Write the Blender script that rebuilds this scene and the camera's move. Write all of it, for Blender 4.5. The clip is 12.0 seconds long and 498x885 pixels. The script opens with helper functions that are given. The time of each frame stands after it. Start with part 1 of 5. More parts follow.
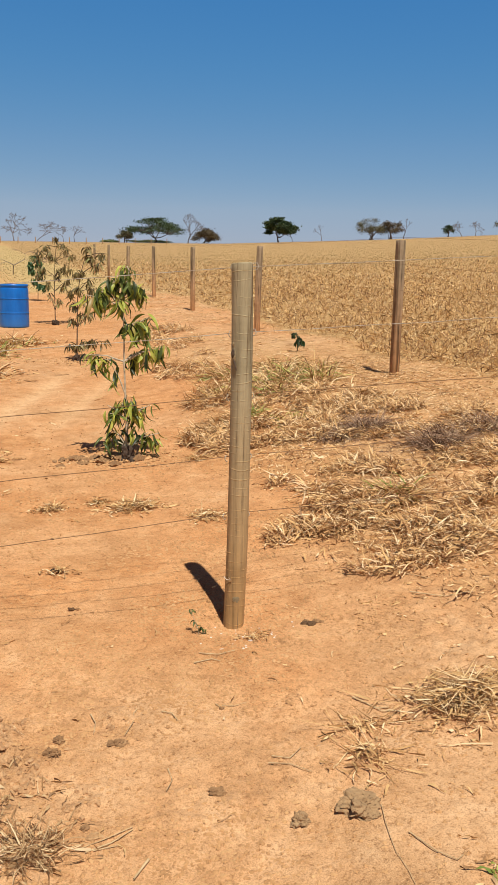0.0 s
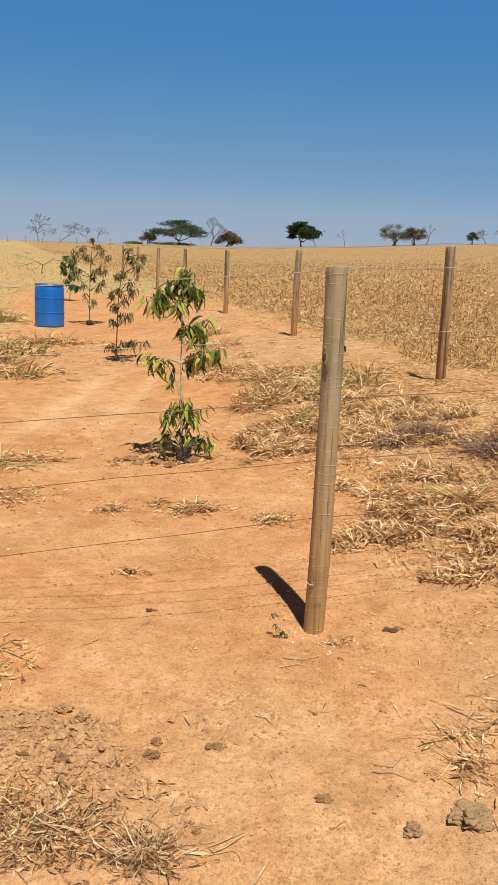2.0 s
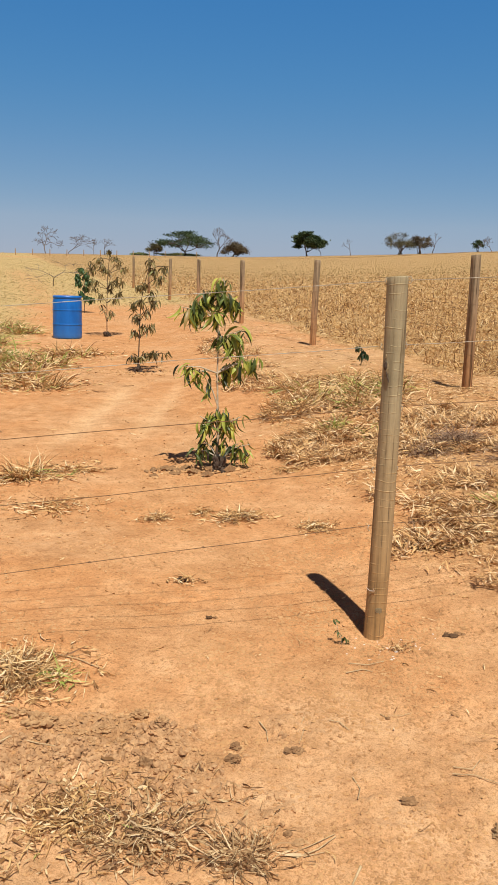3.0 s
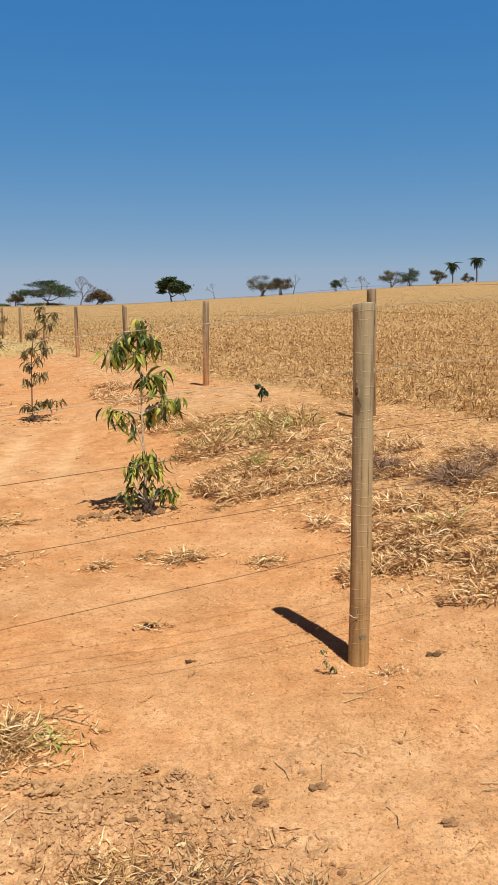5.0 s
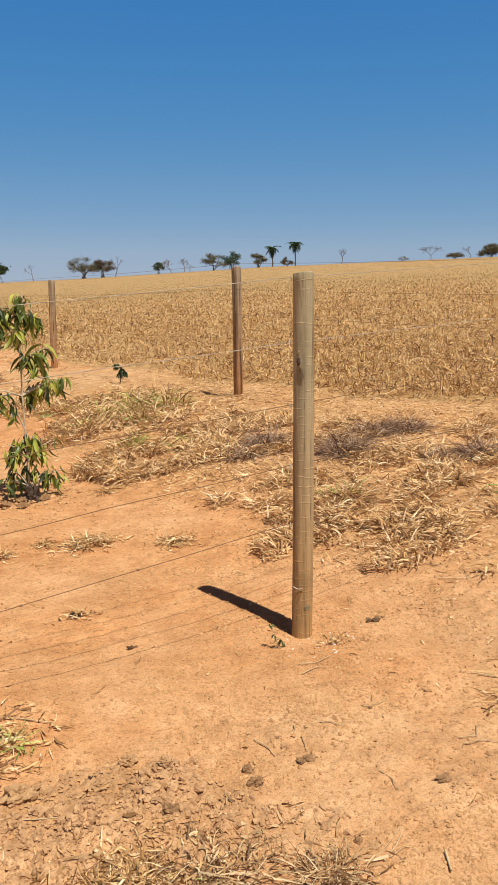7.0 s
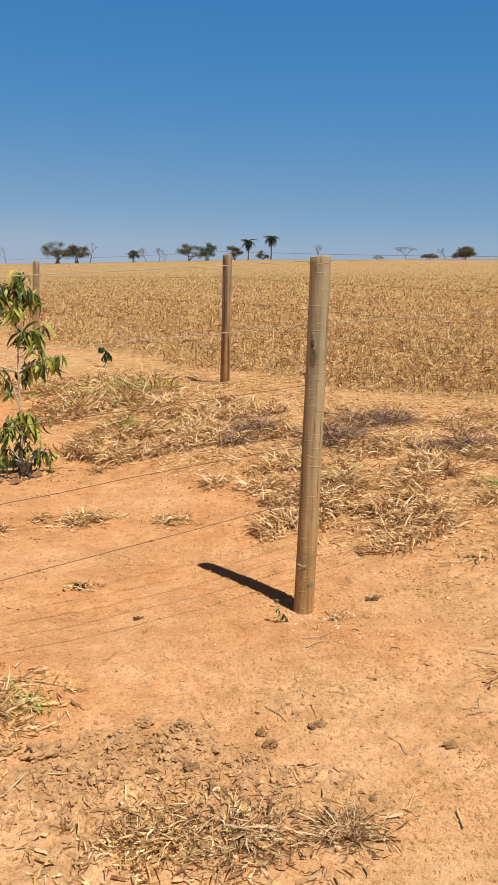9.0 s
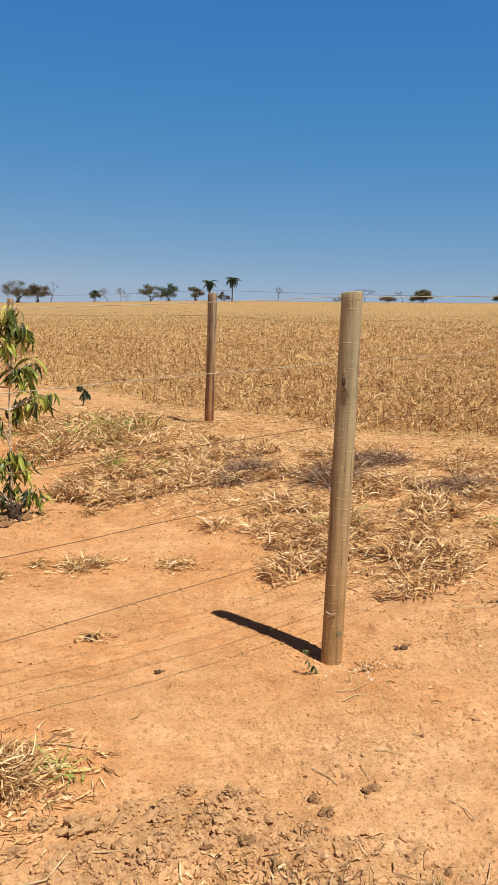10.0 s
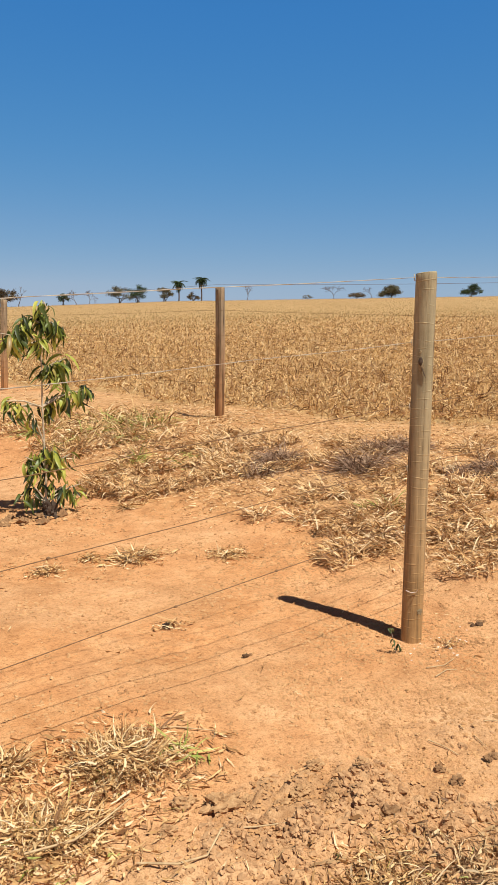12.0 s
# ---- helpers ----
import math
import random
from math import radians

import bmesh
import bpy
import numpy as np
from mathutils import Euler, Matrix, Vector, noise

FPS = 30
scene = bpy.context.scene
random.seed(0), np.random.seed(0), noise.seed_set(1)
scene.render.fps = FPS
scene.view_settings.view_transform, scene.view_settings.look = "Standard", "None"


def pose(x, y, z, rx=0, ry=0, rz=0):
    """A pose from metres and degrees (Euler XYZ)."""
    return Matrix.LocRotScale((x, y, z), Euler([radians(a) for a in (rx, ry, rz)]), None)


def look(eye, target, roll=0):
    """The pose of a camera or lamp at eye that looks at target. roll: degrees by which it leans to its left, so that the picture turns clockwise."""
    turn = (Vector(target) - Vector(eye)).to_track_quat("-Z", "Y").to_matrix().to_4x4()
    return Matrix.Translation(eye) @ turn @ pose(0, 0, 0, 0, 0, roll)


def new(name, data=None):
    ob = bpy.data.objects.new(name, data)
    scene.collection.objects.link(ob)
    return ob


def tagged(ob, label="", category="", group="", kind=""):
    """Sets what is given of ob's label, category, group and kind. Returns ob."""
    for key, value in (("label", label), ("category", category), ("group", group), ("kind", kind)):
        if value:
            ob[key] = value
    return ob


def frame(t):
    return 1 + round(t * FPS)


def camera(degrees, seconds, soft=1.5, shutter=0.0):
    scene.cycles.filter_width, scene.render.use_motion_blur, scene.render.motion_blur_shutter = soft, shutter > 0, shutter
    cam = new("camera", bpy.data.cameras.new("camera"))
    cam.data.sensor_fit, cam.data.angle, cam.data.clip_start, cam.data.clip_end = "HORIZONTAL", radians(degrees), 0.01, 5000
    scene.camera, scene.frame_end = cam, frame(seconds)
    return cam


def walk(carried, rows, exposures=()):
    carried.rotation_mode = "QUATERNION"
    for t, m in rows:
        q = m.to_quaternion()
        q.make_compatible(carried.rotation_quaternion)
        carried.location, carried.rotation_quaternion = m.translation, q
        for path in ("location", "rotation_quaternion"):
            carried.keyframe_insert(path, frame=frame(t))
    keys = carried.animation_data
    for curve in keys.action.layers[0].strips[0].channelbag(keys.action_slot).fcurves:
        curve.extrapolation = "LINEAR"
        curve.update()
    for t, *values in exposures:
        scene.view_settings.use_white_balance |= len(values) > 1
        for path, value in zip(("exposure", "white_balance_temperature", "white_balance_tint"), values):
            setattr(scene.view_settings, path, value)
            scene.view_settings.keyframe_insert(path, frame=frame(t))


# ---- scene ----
cam = camera(33.3, 12.0, 0.9)
PATH = [
    (0, (-0.006, -0.011, 1.527), (0.404, 1.905, 1.126), 1.3),
    (0.5, (-0.023, 0.003, 1.523), (0.383, 1.921, 1.125), 1.3),
    (1, (-0.056, 0.03, 1.515), (0.333, 1.951, 1.118), 1.8),
    (1.5, (-0.127, 0.051, 1.512), (0.245, 1.976, 1.117), 2.1),
    (2, (-0.281, 0.059, 1.515), (0.088, 1.985, 1.121), 2.3),
    (2.5, (-0.418, 0.05, 1.515), (-0.062, 1.98, 1.129), 2.1),
    (2.7, (-0.456, 0.039, 1.514), (-0.109, 1.97, 1.129), 1.9),
    (4.3, (-0.741, 0.227, 1.489), (-0.292, 2.157, 1.22), 0.6),
    (4.5, (-0.776, 0.236, 1.48), (-0.301, 2.16, 1.214), 0.9),
    (5, (-0.895, 0.2, 1.459), (-0.247, 2.074, 1.192), -0.7),
    (5.5, (-1.04, 0.216, 1.436), (-0.345, 2.071, 1.16), -0.9),
    (6, (-1.135, 0.367, 1.407), (-0.389, 2.202, 1.129), -2.2),
    (6.5, (-1.23, 0.47, 1.406), (-0.345, 2.239, 1.114), -1.9),
    (7, (-1.282, 0.474, 1.413), (-0.263, 2.166, 1.101), -0.9),
    (7.2, (-1.303, 0.463, 1.412), (-0.238, 2.127, 1.096), 0.3),
    (8.8, (-1.429, 0.481, 1.369), (-0.304, 2.101, 1.042), 1.7),
    (9, (-1.475, 0.497, 1.363), (-0.393, 2.147, 1.035), 1.5),
    (9.5, (-1.549, 0.626, 1.336), (-0.487, 2.291, 1.017), 1.5),
    (10, (-1.615, 0.777, 1.339), (-0.449, 2.385, 1.108), 1.9),
    (10.5, (-1.737, 0.807, 1.311), (-0.378, 2.257, 1.082), 2.7),
    (11, (-1.816, 0.833, 1.307), (-0.414, 2.241, 1.08), 1.4),
    (11.5, (-1.89, 0.858, 1.304), (-0.48, 2.258, 1.076), 1.0),
    (12, (-1.969, 1.015, 1.268), (-0.75, 2.583, 1.037), 0.4),
]
walk(cam, [(t, look(eye, target, roll)) for t, eye, target, roll in PATH],
     [(0, 0.11), (2.7, 0.11), (5, 0.16), (9.5, 0.2), (12, 0.27)])


# ---- world, sun ----
SUN = Vector((0.079, -0.745, 1.504)).normalized()
world = bpy.data.worlds.new("sky")
scene.world = world
world.use_nodes = True
wn, wl = world.node_tree.nodes, world.node_tree.links
wn.clear()
sky = wn.new("ShaderNodeTexSky")
sky.sky_type, sky.sun_disc = "NISHITA", False
sky.sun_elevation, sky.sun_rotation = radians(63), radians(180)
sky.altitude, sky.air_density, sky.dust_density, sky.ozone_density = 700, 0.6, 0.3, 4.0
bg = wn.new("ShaderNodeBackground")
bg.inputs["Strength"].default_value = 0.1
wo = wn.new("ShaderNodeOutputWorld")
# per-channel power and gain grade the sky to dry-season blue with pale horizon haze
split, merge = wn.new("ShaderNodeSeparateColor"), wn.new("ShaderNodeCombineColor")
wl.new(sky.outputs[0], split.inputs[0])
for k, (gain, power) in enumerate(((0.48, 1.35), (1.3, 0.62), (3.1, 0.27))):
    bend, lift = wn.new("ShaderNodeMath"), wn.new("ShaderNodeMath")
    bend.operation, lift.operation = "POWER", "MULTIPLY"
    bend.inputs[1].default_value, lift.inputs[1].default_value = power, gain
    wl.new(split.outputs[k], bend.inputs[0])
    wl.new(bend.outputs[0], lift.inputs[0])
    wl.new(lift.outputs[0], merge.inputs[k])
# haze reaches up from the horizon; unseen zenith dimmed and reddened to darken, warm shadows
way, height = wn.new("ShaderNodeTexCoord"), wn.new("ShaderNodeSeparateXYZ")
wl.new(way.outputs["Generated"], height.inputs[0])
dome = wn.new("ShaderNodeValToRGB")
DOME = [(0.03, (0.92, 0.96, 0.9)), (0.07, (1.32, 1.1, 0.95)), (0.14, (1.35, 1.1, 0.99)), (0.22, (1.23, 1.1, 1.02)), (0.36, (1.16, 1.08, 1.04)), (0.55, (1.2, 0.36, 0.27)), (0.8, (1.7, 0.18, 0.09)), (1.0, (1.8, 0.15, 0.06))]
while len(dome.color_ramp.elements) < len(DOME):
    dome.color_ramp.elements.new(0.5)
for e, (p, c) in zip(dome.color_ramp.elements, DOME):
    e.position, e.color = p, (*c, 1)
wl.new(height.outputs["Z"], dome.inputs["Fac"])
grade_dome = wn.new("ShaderNodeMix")
grade_dome.data_type, grade_dome.blend_type = "RGBA", "MULTIPLY"
grade_dome.inputs["Factor"].default_value = 1.0
wl.new(merge.outputs[0], grade_dome.inputs[6])
wl.new(dome.outputs["Color"], grade_dome.inputs[7])
wl.new(grade_dome.outputs[2], bg.inputs["Color"])
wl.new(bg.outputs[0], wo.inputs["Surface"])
lamp = bpy.data.lights.new("sun", "SUN")
lamp.energy, lamp.angle, lamp.color = 4.9, radians(0.53), (1.0, 0.985, 0.92)
sun = new("sun", lamp)
sun.matrix_world = look(SUN * 60, (0, 0, 0))


# ---- numbers ----
def sstep(a, b, v):
    u = np.clip((v - a) / (b - a), 0.0, 1.0)
    return u * u * (3 - 2 * u)


AZ = [-180, -120, -60, -30, -6, 3, 10, 20, 26, 32, 40, 48, 60, 90, 130, 180]
RISE = [0, 0.3, 1.0, 1.5, 1.68, 1.82, 1.92, 2.36, 2.68, 2.98, 3.17, 3.3, 3.42, 2.6, 1.0, 0]


def ground_z(x, y):
    """The land's height: a long rise to a crest 240 m off, with a shallow worn strip along the saplings and a low bank along the side fence."""
    r, az = np.hypot(x, y), np.degrees(np.arctan2(x, y))
    e = np.interp(az, AZ, RISE) + 0.27 * sstep(20, 200, r)
    z = np.tan(np.radians(e)) * np.minimum(r, 240) - 0.012 * np.maximum(r - 240, 0)
    dip = np.interp(y, [0, 3, 6.5, 12, 18, 26, 45], [0.05, 0.06, 0.12, 0.19, 0.2, 0.1, 0])
    bank = np.interp(y, [4.2, 5, 6, 7, 9, 11, 13.65, 18.8, 26], [0, 0.03, 0.07, 0.09, 0.1, 0.09, 0.055, 0.025, 0])
    z = z + bank * sstep(0.6, 1.7, x) * (1 - 0.55 * sstep(2.8, 4.6, x)) * (1 - sstep(8, 20, x))
    z = z + 0.02 * np.exp(-(((x - 3.385) ** 2 + (y - 8.38) ** 2) / 0.03)) - 0.03 * np.exp(-(((x - 3.34) ** 2 + (y - 8.85) ** 2) / 0.06))
    z = z + 0.04 * sstep(0.2, -0.8, x) * sstep(2.7, 3.3, y) * (1 - sstep(4.2, 5, y))
    return z - dip * (1 - sstep(0.2, 2.6, x)) * sstep(-60, -20, x)


GRID = np.random.RandomState(5).rand(256, 256)


def vnoise(x, y):
    xi, yi = np.floor(x).astype(int), np.floor(y).astype(int)
    u, v = x - xi, y - yi
    u, v = u * u * (3 - 2 * u), v * v * (3 - 2 * v)
    g = lambda a, b: GRID[a % 256, b % 256]
    return (g(xi, yi) * (1 - u) + g(xi + 1, yi) * u) * (1 - v) + (g(xi, yi + 1) * (1 - u) + g(xi + 1, yi + 1) * u) * v - 0.5


def fbm(x, y, octaves=3):
    return sum(vnoise(x * 2**k + 17.3 * k, y * 2**k + 5.1 * k) / 2**k for k in range(octaves))


def field_edge(y):
    """The line x(y) at which the standing dry crop begins, just behind the side fence."""
    return np.interp(y, [-30, 2, 4.6, 5.7, 6.7, 7.6, 9.4, 12.8, 18.5, 24, 34, 60, 240], [7.5, 5.4, 5.15, 5.0, 4.6, 4.25, 4.0, 3.75, 3.4, 2.9, 2.0, -1.5, -20])


def crop_cover(x, y):
    n = 0.7 * fbm(x * 0.8, y * 0.8)
    return sstep(-0.15, 0.35, x - field_edge(y) + n)


def pasture_cover(x, y):
    """Short pale grass on the far side of the bare yard."""
    n = fbm(x * 0.25, y * 0.25) * 5
    a = sstep(25.5, 29, y + n * 0.5 + 0.3 * x)
    b = sstep(0.0, 1.2, -1.9 - x + n * 0.25) * sstep(10.5, 13, y + n * 0.3)
    track = np.exp(-(((x + 3.0 + 0.12 * (y - 36)) / 0.9) ** 2)) * sstep(26, 30, y) * (1 - sstep(60, 80, y))
    far_track = np.exp(-(((y - 150 + 0.25 * x) / 5.0) ** 2)) * (1 - sstep(-12, -6, x))
    return np.clip(np.maximum(a, b) * (1 - 0.45 * track) * (1 - 0.8 * far_track), 0, 1) * (1 - crop_cover(x, y))


# ---- mesh helpers ----
def quads(name, verts, faces):
    """A mesh from arrays of corners and four-sided faces."""
    me = bpy.data.meshes.new(name)
    verts, faces = np.asarray(verts, np.float32), np.asarray(faces, np.int32)
    me.vertices.add(len(verts))
    me.vertices.foreach_set("co", verts.ravel())
    me.loops.add(faces.size)
    me.loops.foreach_set("vertex_index", faces.ravel())
    me.polygons.add(len(faces))
    me.polygons.foreach_set("loop_start", np.arange(len(faces), dtype=np.int32) * 4)
    me.update(calc_edges=True)
    return me


def facet(me):
    me.polygons.foreach_set("use_smooth", np.zeros(len(me.polygons), bool))
    return me


def smooth(me):
    me.polygons.foreach_set("use_smooth", np.ones(len(me.polygons), bool))
    return me


def thing(name, label, category, at=(0, 0, 0), group="", kind="", data=None, material=None):
    ob = new(name, data)
    ob.location = at
    if material:
        data.materials.append(material)
    return tagged(ob, label, category, group, kind)


def part(name, data, material, parent, label="", m=None):
    """One mesh under a thing or a part; data is a mesh or a bmesh."""
    if isinstance(data, bmesh.types.BMesh):
        me = bpy.data.meshes.new(name)
        data.to_mesh(me)
        data.free()
        data = smooth(me)
    if material and not data.materials:
        data.materials.append(material)
    ob = new(name, data)
    ob.parent = parent
    if m is not None:
        ob.matrix_basis = m
    return tagged(ob, label)


def tube(points, radii, sides=8, cap=True):
    """Corners and faces of a tapering tube along points."""
    pts = [Vector(p) for p in points]
    vs, fs = [], []
    side = None
    for i, p in enumerate(pts):
        d = (pts[min(i + 1, len(pts) - 1)] - pts[max(i - 1, 0)]).normalized()
        if side is None:
            side = d.orthogonal().normalized()
        side = (side - d * side.dot(d)).normalized()
        up = d.cross(side)
        for k in range(sides):
            a = 2 * math.pi * k / sides
            vs.append(p + (side * math.cos(a) + up * math.sin(a)) * radii[i])
    for i in range(len(pts) - 1):
        for k in range(sides):
            a, b = i * sides + k, i * sides + (k + 1) % sides
            fs.append((a, b, b + sides, a + sides))
    return vs, fs


def tubes(name, runs, sides=6):
    """One mesh of several tubes: runs of (points, radii)."""
    V, F = [], []
    for pts, rad in runs:
        vs, fs = tube(pts, rad, sides)
        n = len(V)
        V += [tuple(v) for v in vs]
        F += [tuple(n + i for i in f) for f in fs]
    return smooth(quads(name, V, F))


def blades(base, az, pitch, bend, length, width, segs=3, twist=None, floor=False, lift=0.004, turn=None):
    """Corners and faces of many bent leaf blades, each a tapering strip."""
    n = len(base)
    twist = np.zeros(n) if twist is None else twist
    turn = np.zeros(n) if turn is None else turn
    s = np.stack([-np.sin(az) * np.cos(twist), np.cos(az) * np.cos(twist), np.sin(twist)], 1)
    p = np.array(base, float)
    rings = []
    for k in range(segs + 1):
        f = k / segs
        w = width * (1 - f**1.7) * (0.55 + 0.9 * min(f * 2.2, 0.5)) + width * 0.06
        rings.append(np.stack([p - s * w[:, None] / 2, p + s * w[:, None] / 2], 1))
        a = pitch + bend * f
        d = np.stack([np.cos(az + turn * f), np.sin(az + turn * f), np.zeros(n)], 1)
        p = p + (d * np.cos(a)[:, None] + np.array([0, 0, 1.0]) * np.sin(a)[:, None]) * (length / segs)[:, None]
    V = np.stack(rings, 1).reshape(-1, 3)
    if floor:
        V[:, 2] = np.maximum(V[:, 2], land(V[:, 0], V[:, 1]) + lift + 0.012 * np.random.RandomState(3).rand(len(V)))
    o = np.arange(n)[:, None] * (segs + 1) * 2
    F = np.stack([np.stack([o + 2 * k, o + 2 * k + 1, o + 2 * k + 3, o + 2 * k + 2], -1) for k in range(segs)], 1).reshape(-1, 4)
    return V, F


# ---- materials ----
def material(name, rough=0.9, metal=0.0):
    mat = bpy.data.materials.new(name)
    mat.use_nodes = True
    b = mat.node_tree.nodes["Principled BSDF"]
    b.inputs["Roughness"].default_value, b.inputs["Metallic"].default_value = rough, metal
    b.inputs["Specular IOR Level"].default_value = 0.25
    return mat, mat.node_tree.nodes, mat.node_tree.links, b


def coords(n, l, scale=(1, 1, 1), kind="Object"):
    tc, mp = n.new("ShaderNodeTexCoord"), n.new("ShaderNodeMapping")
    mp.inputs["Scale"].default_value = scale
    l.new(tc.outputs[kind], mp.inputs["Vector"])
    return mp.outputs[0]


def noise_tex(n, l, vec, scale, detail=4.0, rough=0.6):
    t = n.new("ShaderNodeTexNoise")
    t.inputs["Scale"].default_value, t.inputs["Detail"].default_value, t.inputs["Roughness"].default_value = scale, detail, rough
    l.new(vec, t.inputs["Vector"])
    return t.outputs["Fac"]


def ramp(n, l, fac, stops):
    r = n.new("ShaderNodeValToRGB")
    while len(r.color_ramp.elements) < len(stops):
        r.color_ramp.elements.new(0.5)
    for e, (p, c) in zip(r.color_ramp.elements, stops):
        e.position, e.color = p, (*c, 1)
    l.new(fac, r.inputs["Fac"])
    return r.outputs["Color"]


def mix(n, l, fac, a, b, mode="MIX"):
    m = n.new("ShaderNodeMix")
    m.data_type, m.blend_type = "RGBA", mode
    for sock, v in ((m.inputs["Factor"], fac), (m.inputs[6], a), (m.inputs[7], b)):
        if isinstance(v, (int, float)):
            sock.default_value = v
        elif isinstance(v, tuple):
            sock.default_value = (*v, 1)
        else:
            l.new(v, sock)
    return m.outputs[2]


def bump(n, l, b, height, strength, distance):
    bp = n.new("ShaderNodeBump")
    bp.inputs["Strength"].default_value, bp.inputs["Distance"].default_value = strength, distance
    l.new(height, bp.inputs["Height"])
    l.new(bp.outputs[0], b.inputs["Normal"])


def attribute(n, name):
    a = n.new("ShaderNodeAttribute")
    a.attribute_name = name
    return a.outputs["Fac"]


def soil_material():
    mat, n, l, b = material("red_soil", 0.95)
    b.inputs["Specular IOR Level"].default_value = 0.1
    v = coords(n, l)
    big = noise_tex(n, l, v, 1.1, 5, 0.6)
    mid = noise_tex(n, l, v, 7.0, 6, 0.65)
    fine = noise_tex(n, l, v, 60.0, 5, 0.7)
    red = ramp(n, l, mid, [(0.3, (0.5, 0.229, 0.091)), (0.5, (0.612, 0.298, 0.122)), (0.75, (0.71, 0.385, 0.176))])
    tan = ramp(n, l, mid, [(0.3, (0.52, 0.292, 0.139)), (0.5, (0.638, 0.371, 0.185)), (0.75, (0.74, 0.461, 0.252))])
    dust = n.new("ShaderNodeMath")
    dust.operation, dust.use_clamp = "ADD", True
    l.new(attribute(n, "dust"), dust.inputs[0])
    sh = n.new("ShaderNodeMapRange")
    sh.inputs["From Min"].default_value, sh.inputs["From Max"].default_value = 0.35, 0.65
    sh.inputs["To Min"].default_value, sh.inputs["To Max"].default_value = -0.35, 0.35
    l.new(big, sh.inputs["Value"])
    l.new(sh.outputs[0], dust.inputs[1])
    c = mix(n, l, dust.outputs[0], red, tan)
    straw = ramp(n, l, mid, [(0.3, (0.34, 0.2, 0.085)), (0.5, (0.5, 0.32, 0.14)), (0.7, (0.62, 0.43, 0.2))])
    c = mix(n, l, attribute(n, "cover"), c, straw)
    c = mix(n, l, attribute(n, "lea"), c, ramp(n, l, mid, [(0.3, (0.48, 0.32, 0.13)), (0.5, (0.57, 0.4, 0.175)), (0.7, (0.65, 0.47, 0.225))]))
    c = mix(n, l, attribute(n, "track"), c, ramp(n, l, mid, [(0.3, (0.72, 0.44, 0.22)), (0.7, (0.84, 0.56, 0.31))]))
    loose = attribute(n, "loose")
    c = mix(n, l, loose, c, ramp(n, l, mid, [(0.3, (0.38, 0.205, 0.096)), (0.5, (0.5, 0.285, 0.138)), (0.72, (0.62, 0.375, 0.19))]))
    # crumbly patches, browner than the trodden crust
    patch = ramp(n, l, noise_tex(n, l, v, 1.9, 6, 0.7), [(0.44, (0, 0, 0)), (0.6, (1, 1, 1))])
    c = mix(n, l, patch, c, mix(n, l, 1.0, c, (0.955, 0.945, 0.925), "MULTIPLY"))
    blotch = noise_tex(n, l, v, 17.0, 6, 0.75)
    c = mix(n, l, 0.4, c, ramp(n, l, blotch, [(0.33, (0.62, 0.56, 0.5)), (0.47, (0.97, 0.96, 0.95)), (0.62, (1.04, 1.04, 1.04)), (0.72, (1.15, 1.17, 1.2))]), "MULTIPLY")
    c = mix(n, l, 0.75, c, ramp(n, l, fine, [(0.34, (0.5, 0.44, 0.38)), (0.46, (0.97, 0.97, 0.97)), (0.75, (1.08, 1.08, 1.08))]), "MULTIPLY")
    grit = noise_tex(n, l, v, 210.0, 3, 0.6)
    wavy = n.new("ShaderNodeVectorMath")
    wavy.operation = "MULTIPLY_ADD"
    wob = n.new("ShaderNodeTexNoise")
    wob.inputs["Scale"].default_value = 60.0
    l.new(v, wob.inputs["Vector"])
    l.new(wob.outputs["Color"], wavy.inputs[0])
    wavy.inputs[1].default_value = (0.02, 0.02, 0.02)
    l.new(v, wavy.inputs[2])
    crumb = n.new("ShaderNodeTexVoronoi")
    crumb.inputs["Scale"].default_value = 190.0
    l.new(wavy.outputs[0], crumb.inputs["Vector"])
    # crumb edges darkened in the colour, standing for shaded crevices
    gaps = ramp(n, l, crumb.outputs["Distance"], [(0.35, (1, 1, 1)), (0.75, (0.88, 0.86, 0.83))])
    c = mix(n, l, patch, c, mix(n, l, 1.0, c, gaps, "MULTIPLY"))
    c = mix(n, l, 0.6, c, ramp(n, l, grit, [(0.35, (0.55, 0.5, 0.45)), (0.5, (1, 1, 1)), (0.7, (1.15, 1.15, 1.15))]), "MULTIPLY")
    l.new(c, b.inputs["Base Color"])
    crumbs = mix(n, l, patch, (0.5, 0.5, 0.5), ramp(n, l, crumb.outputs["Distance"], [(0.1, (1, 1, 1)), (0.8, (0, 0, 0))]))
    h = mix(n, l, 0.22, mix(n, l, 0.6, blotch, fine), mix(n, l, 0.4, crumbs, grit))
    bump(n, l, b, h, 0.75, 0.015)
    return mat


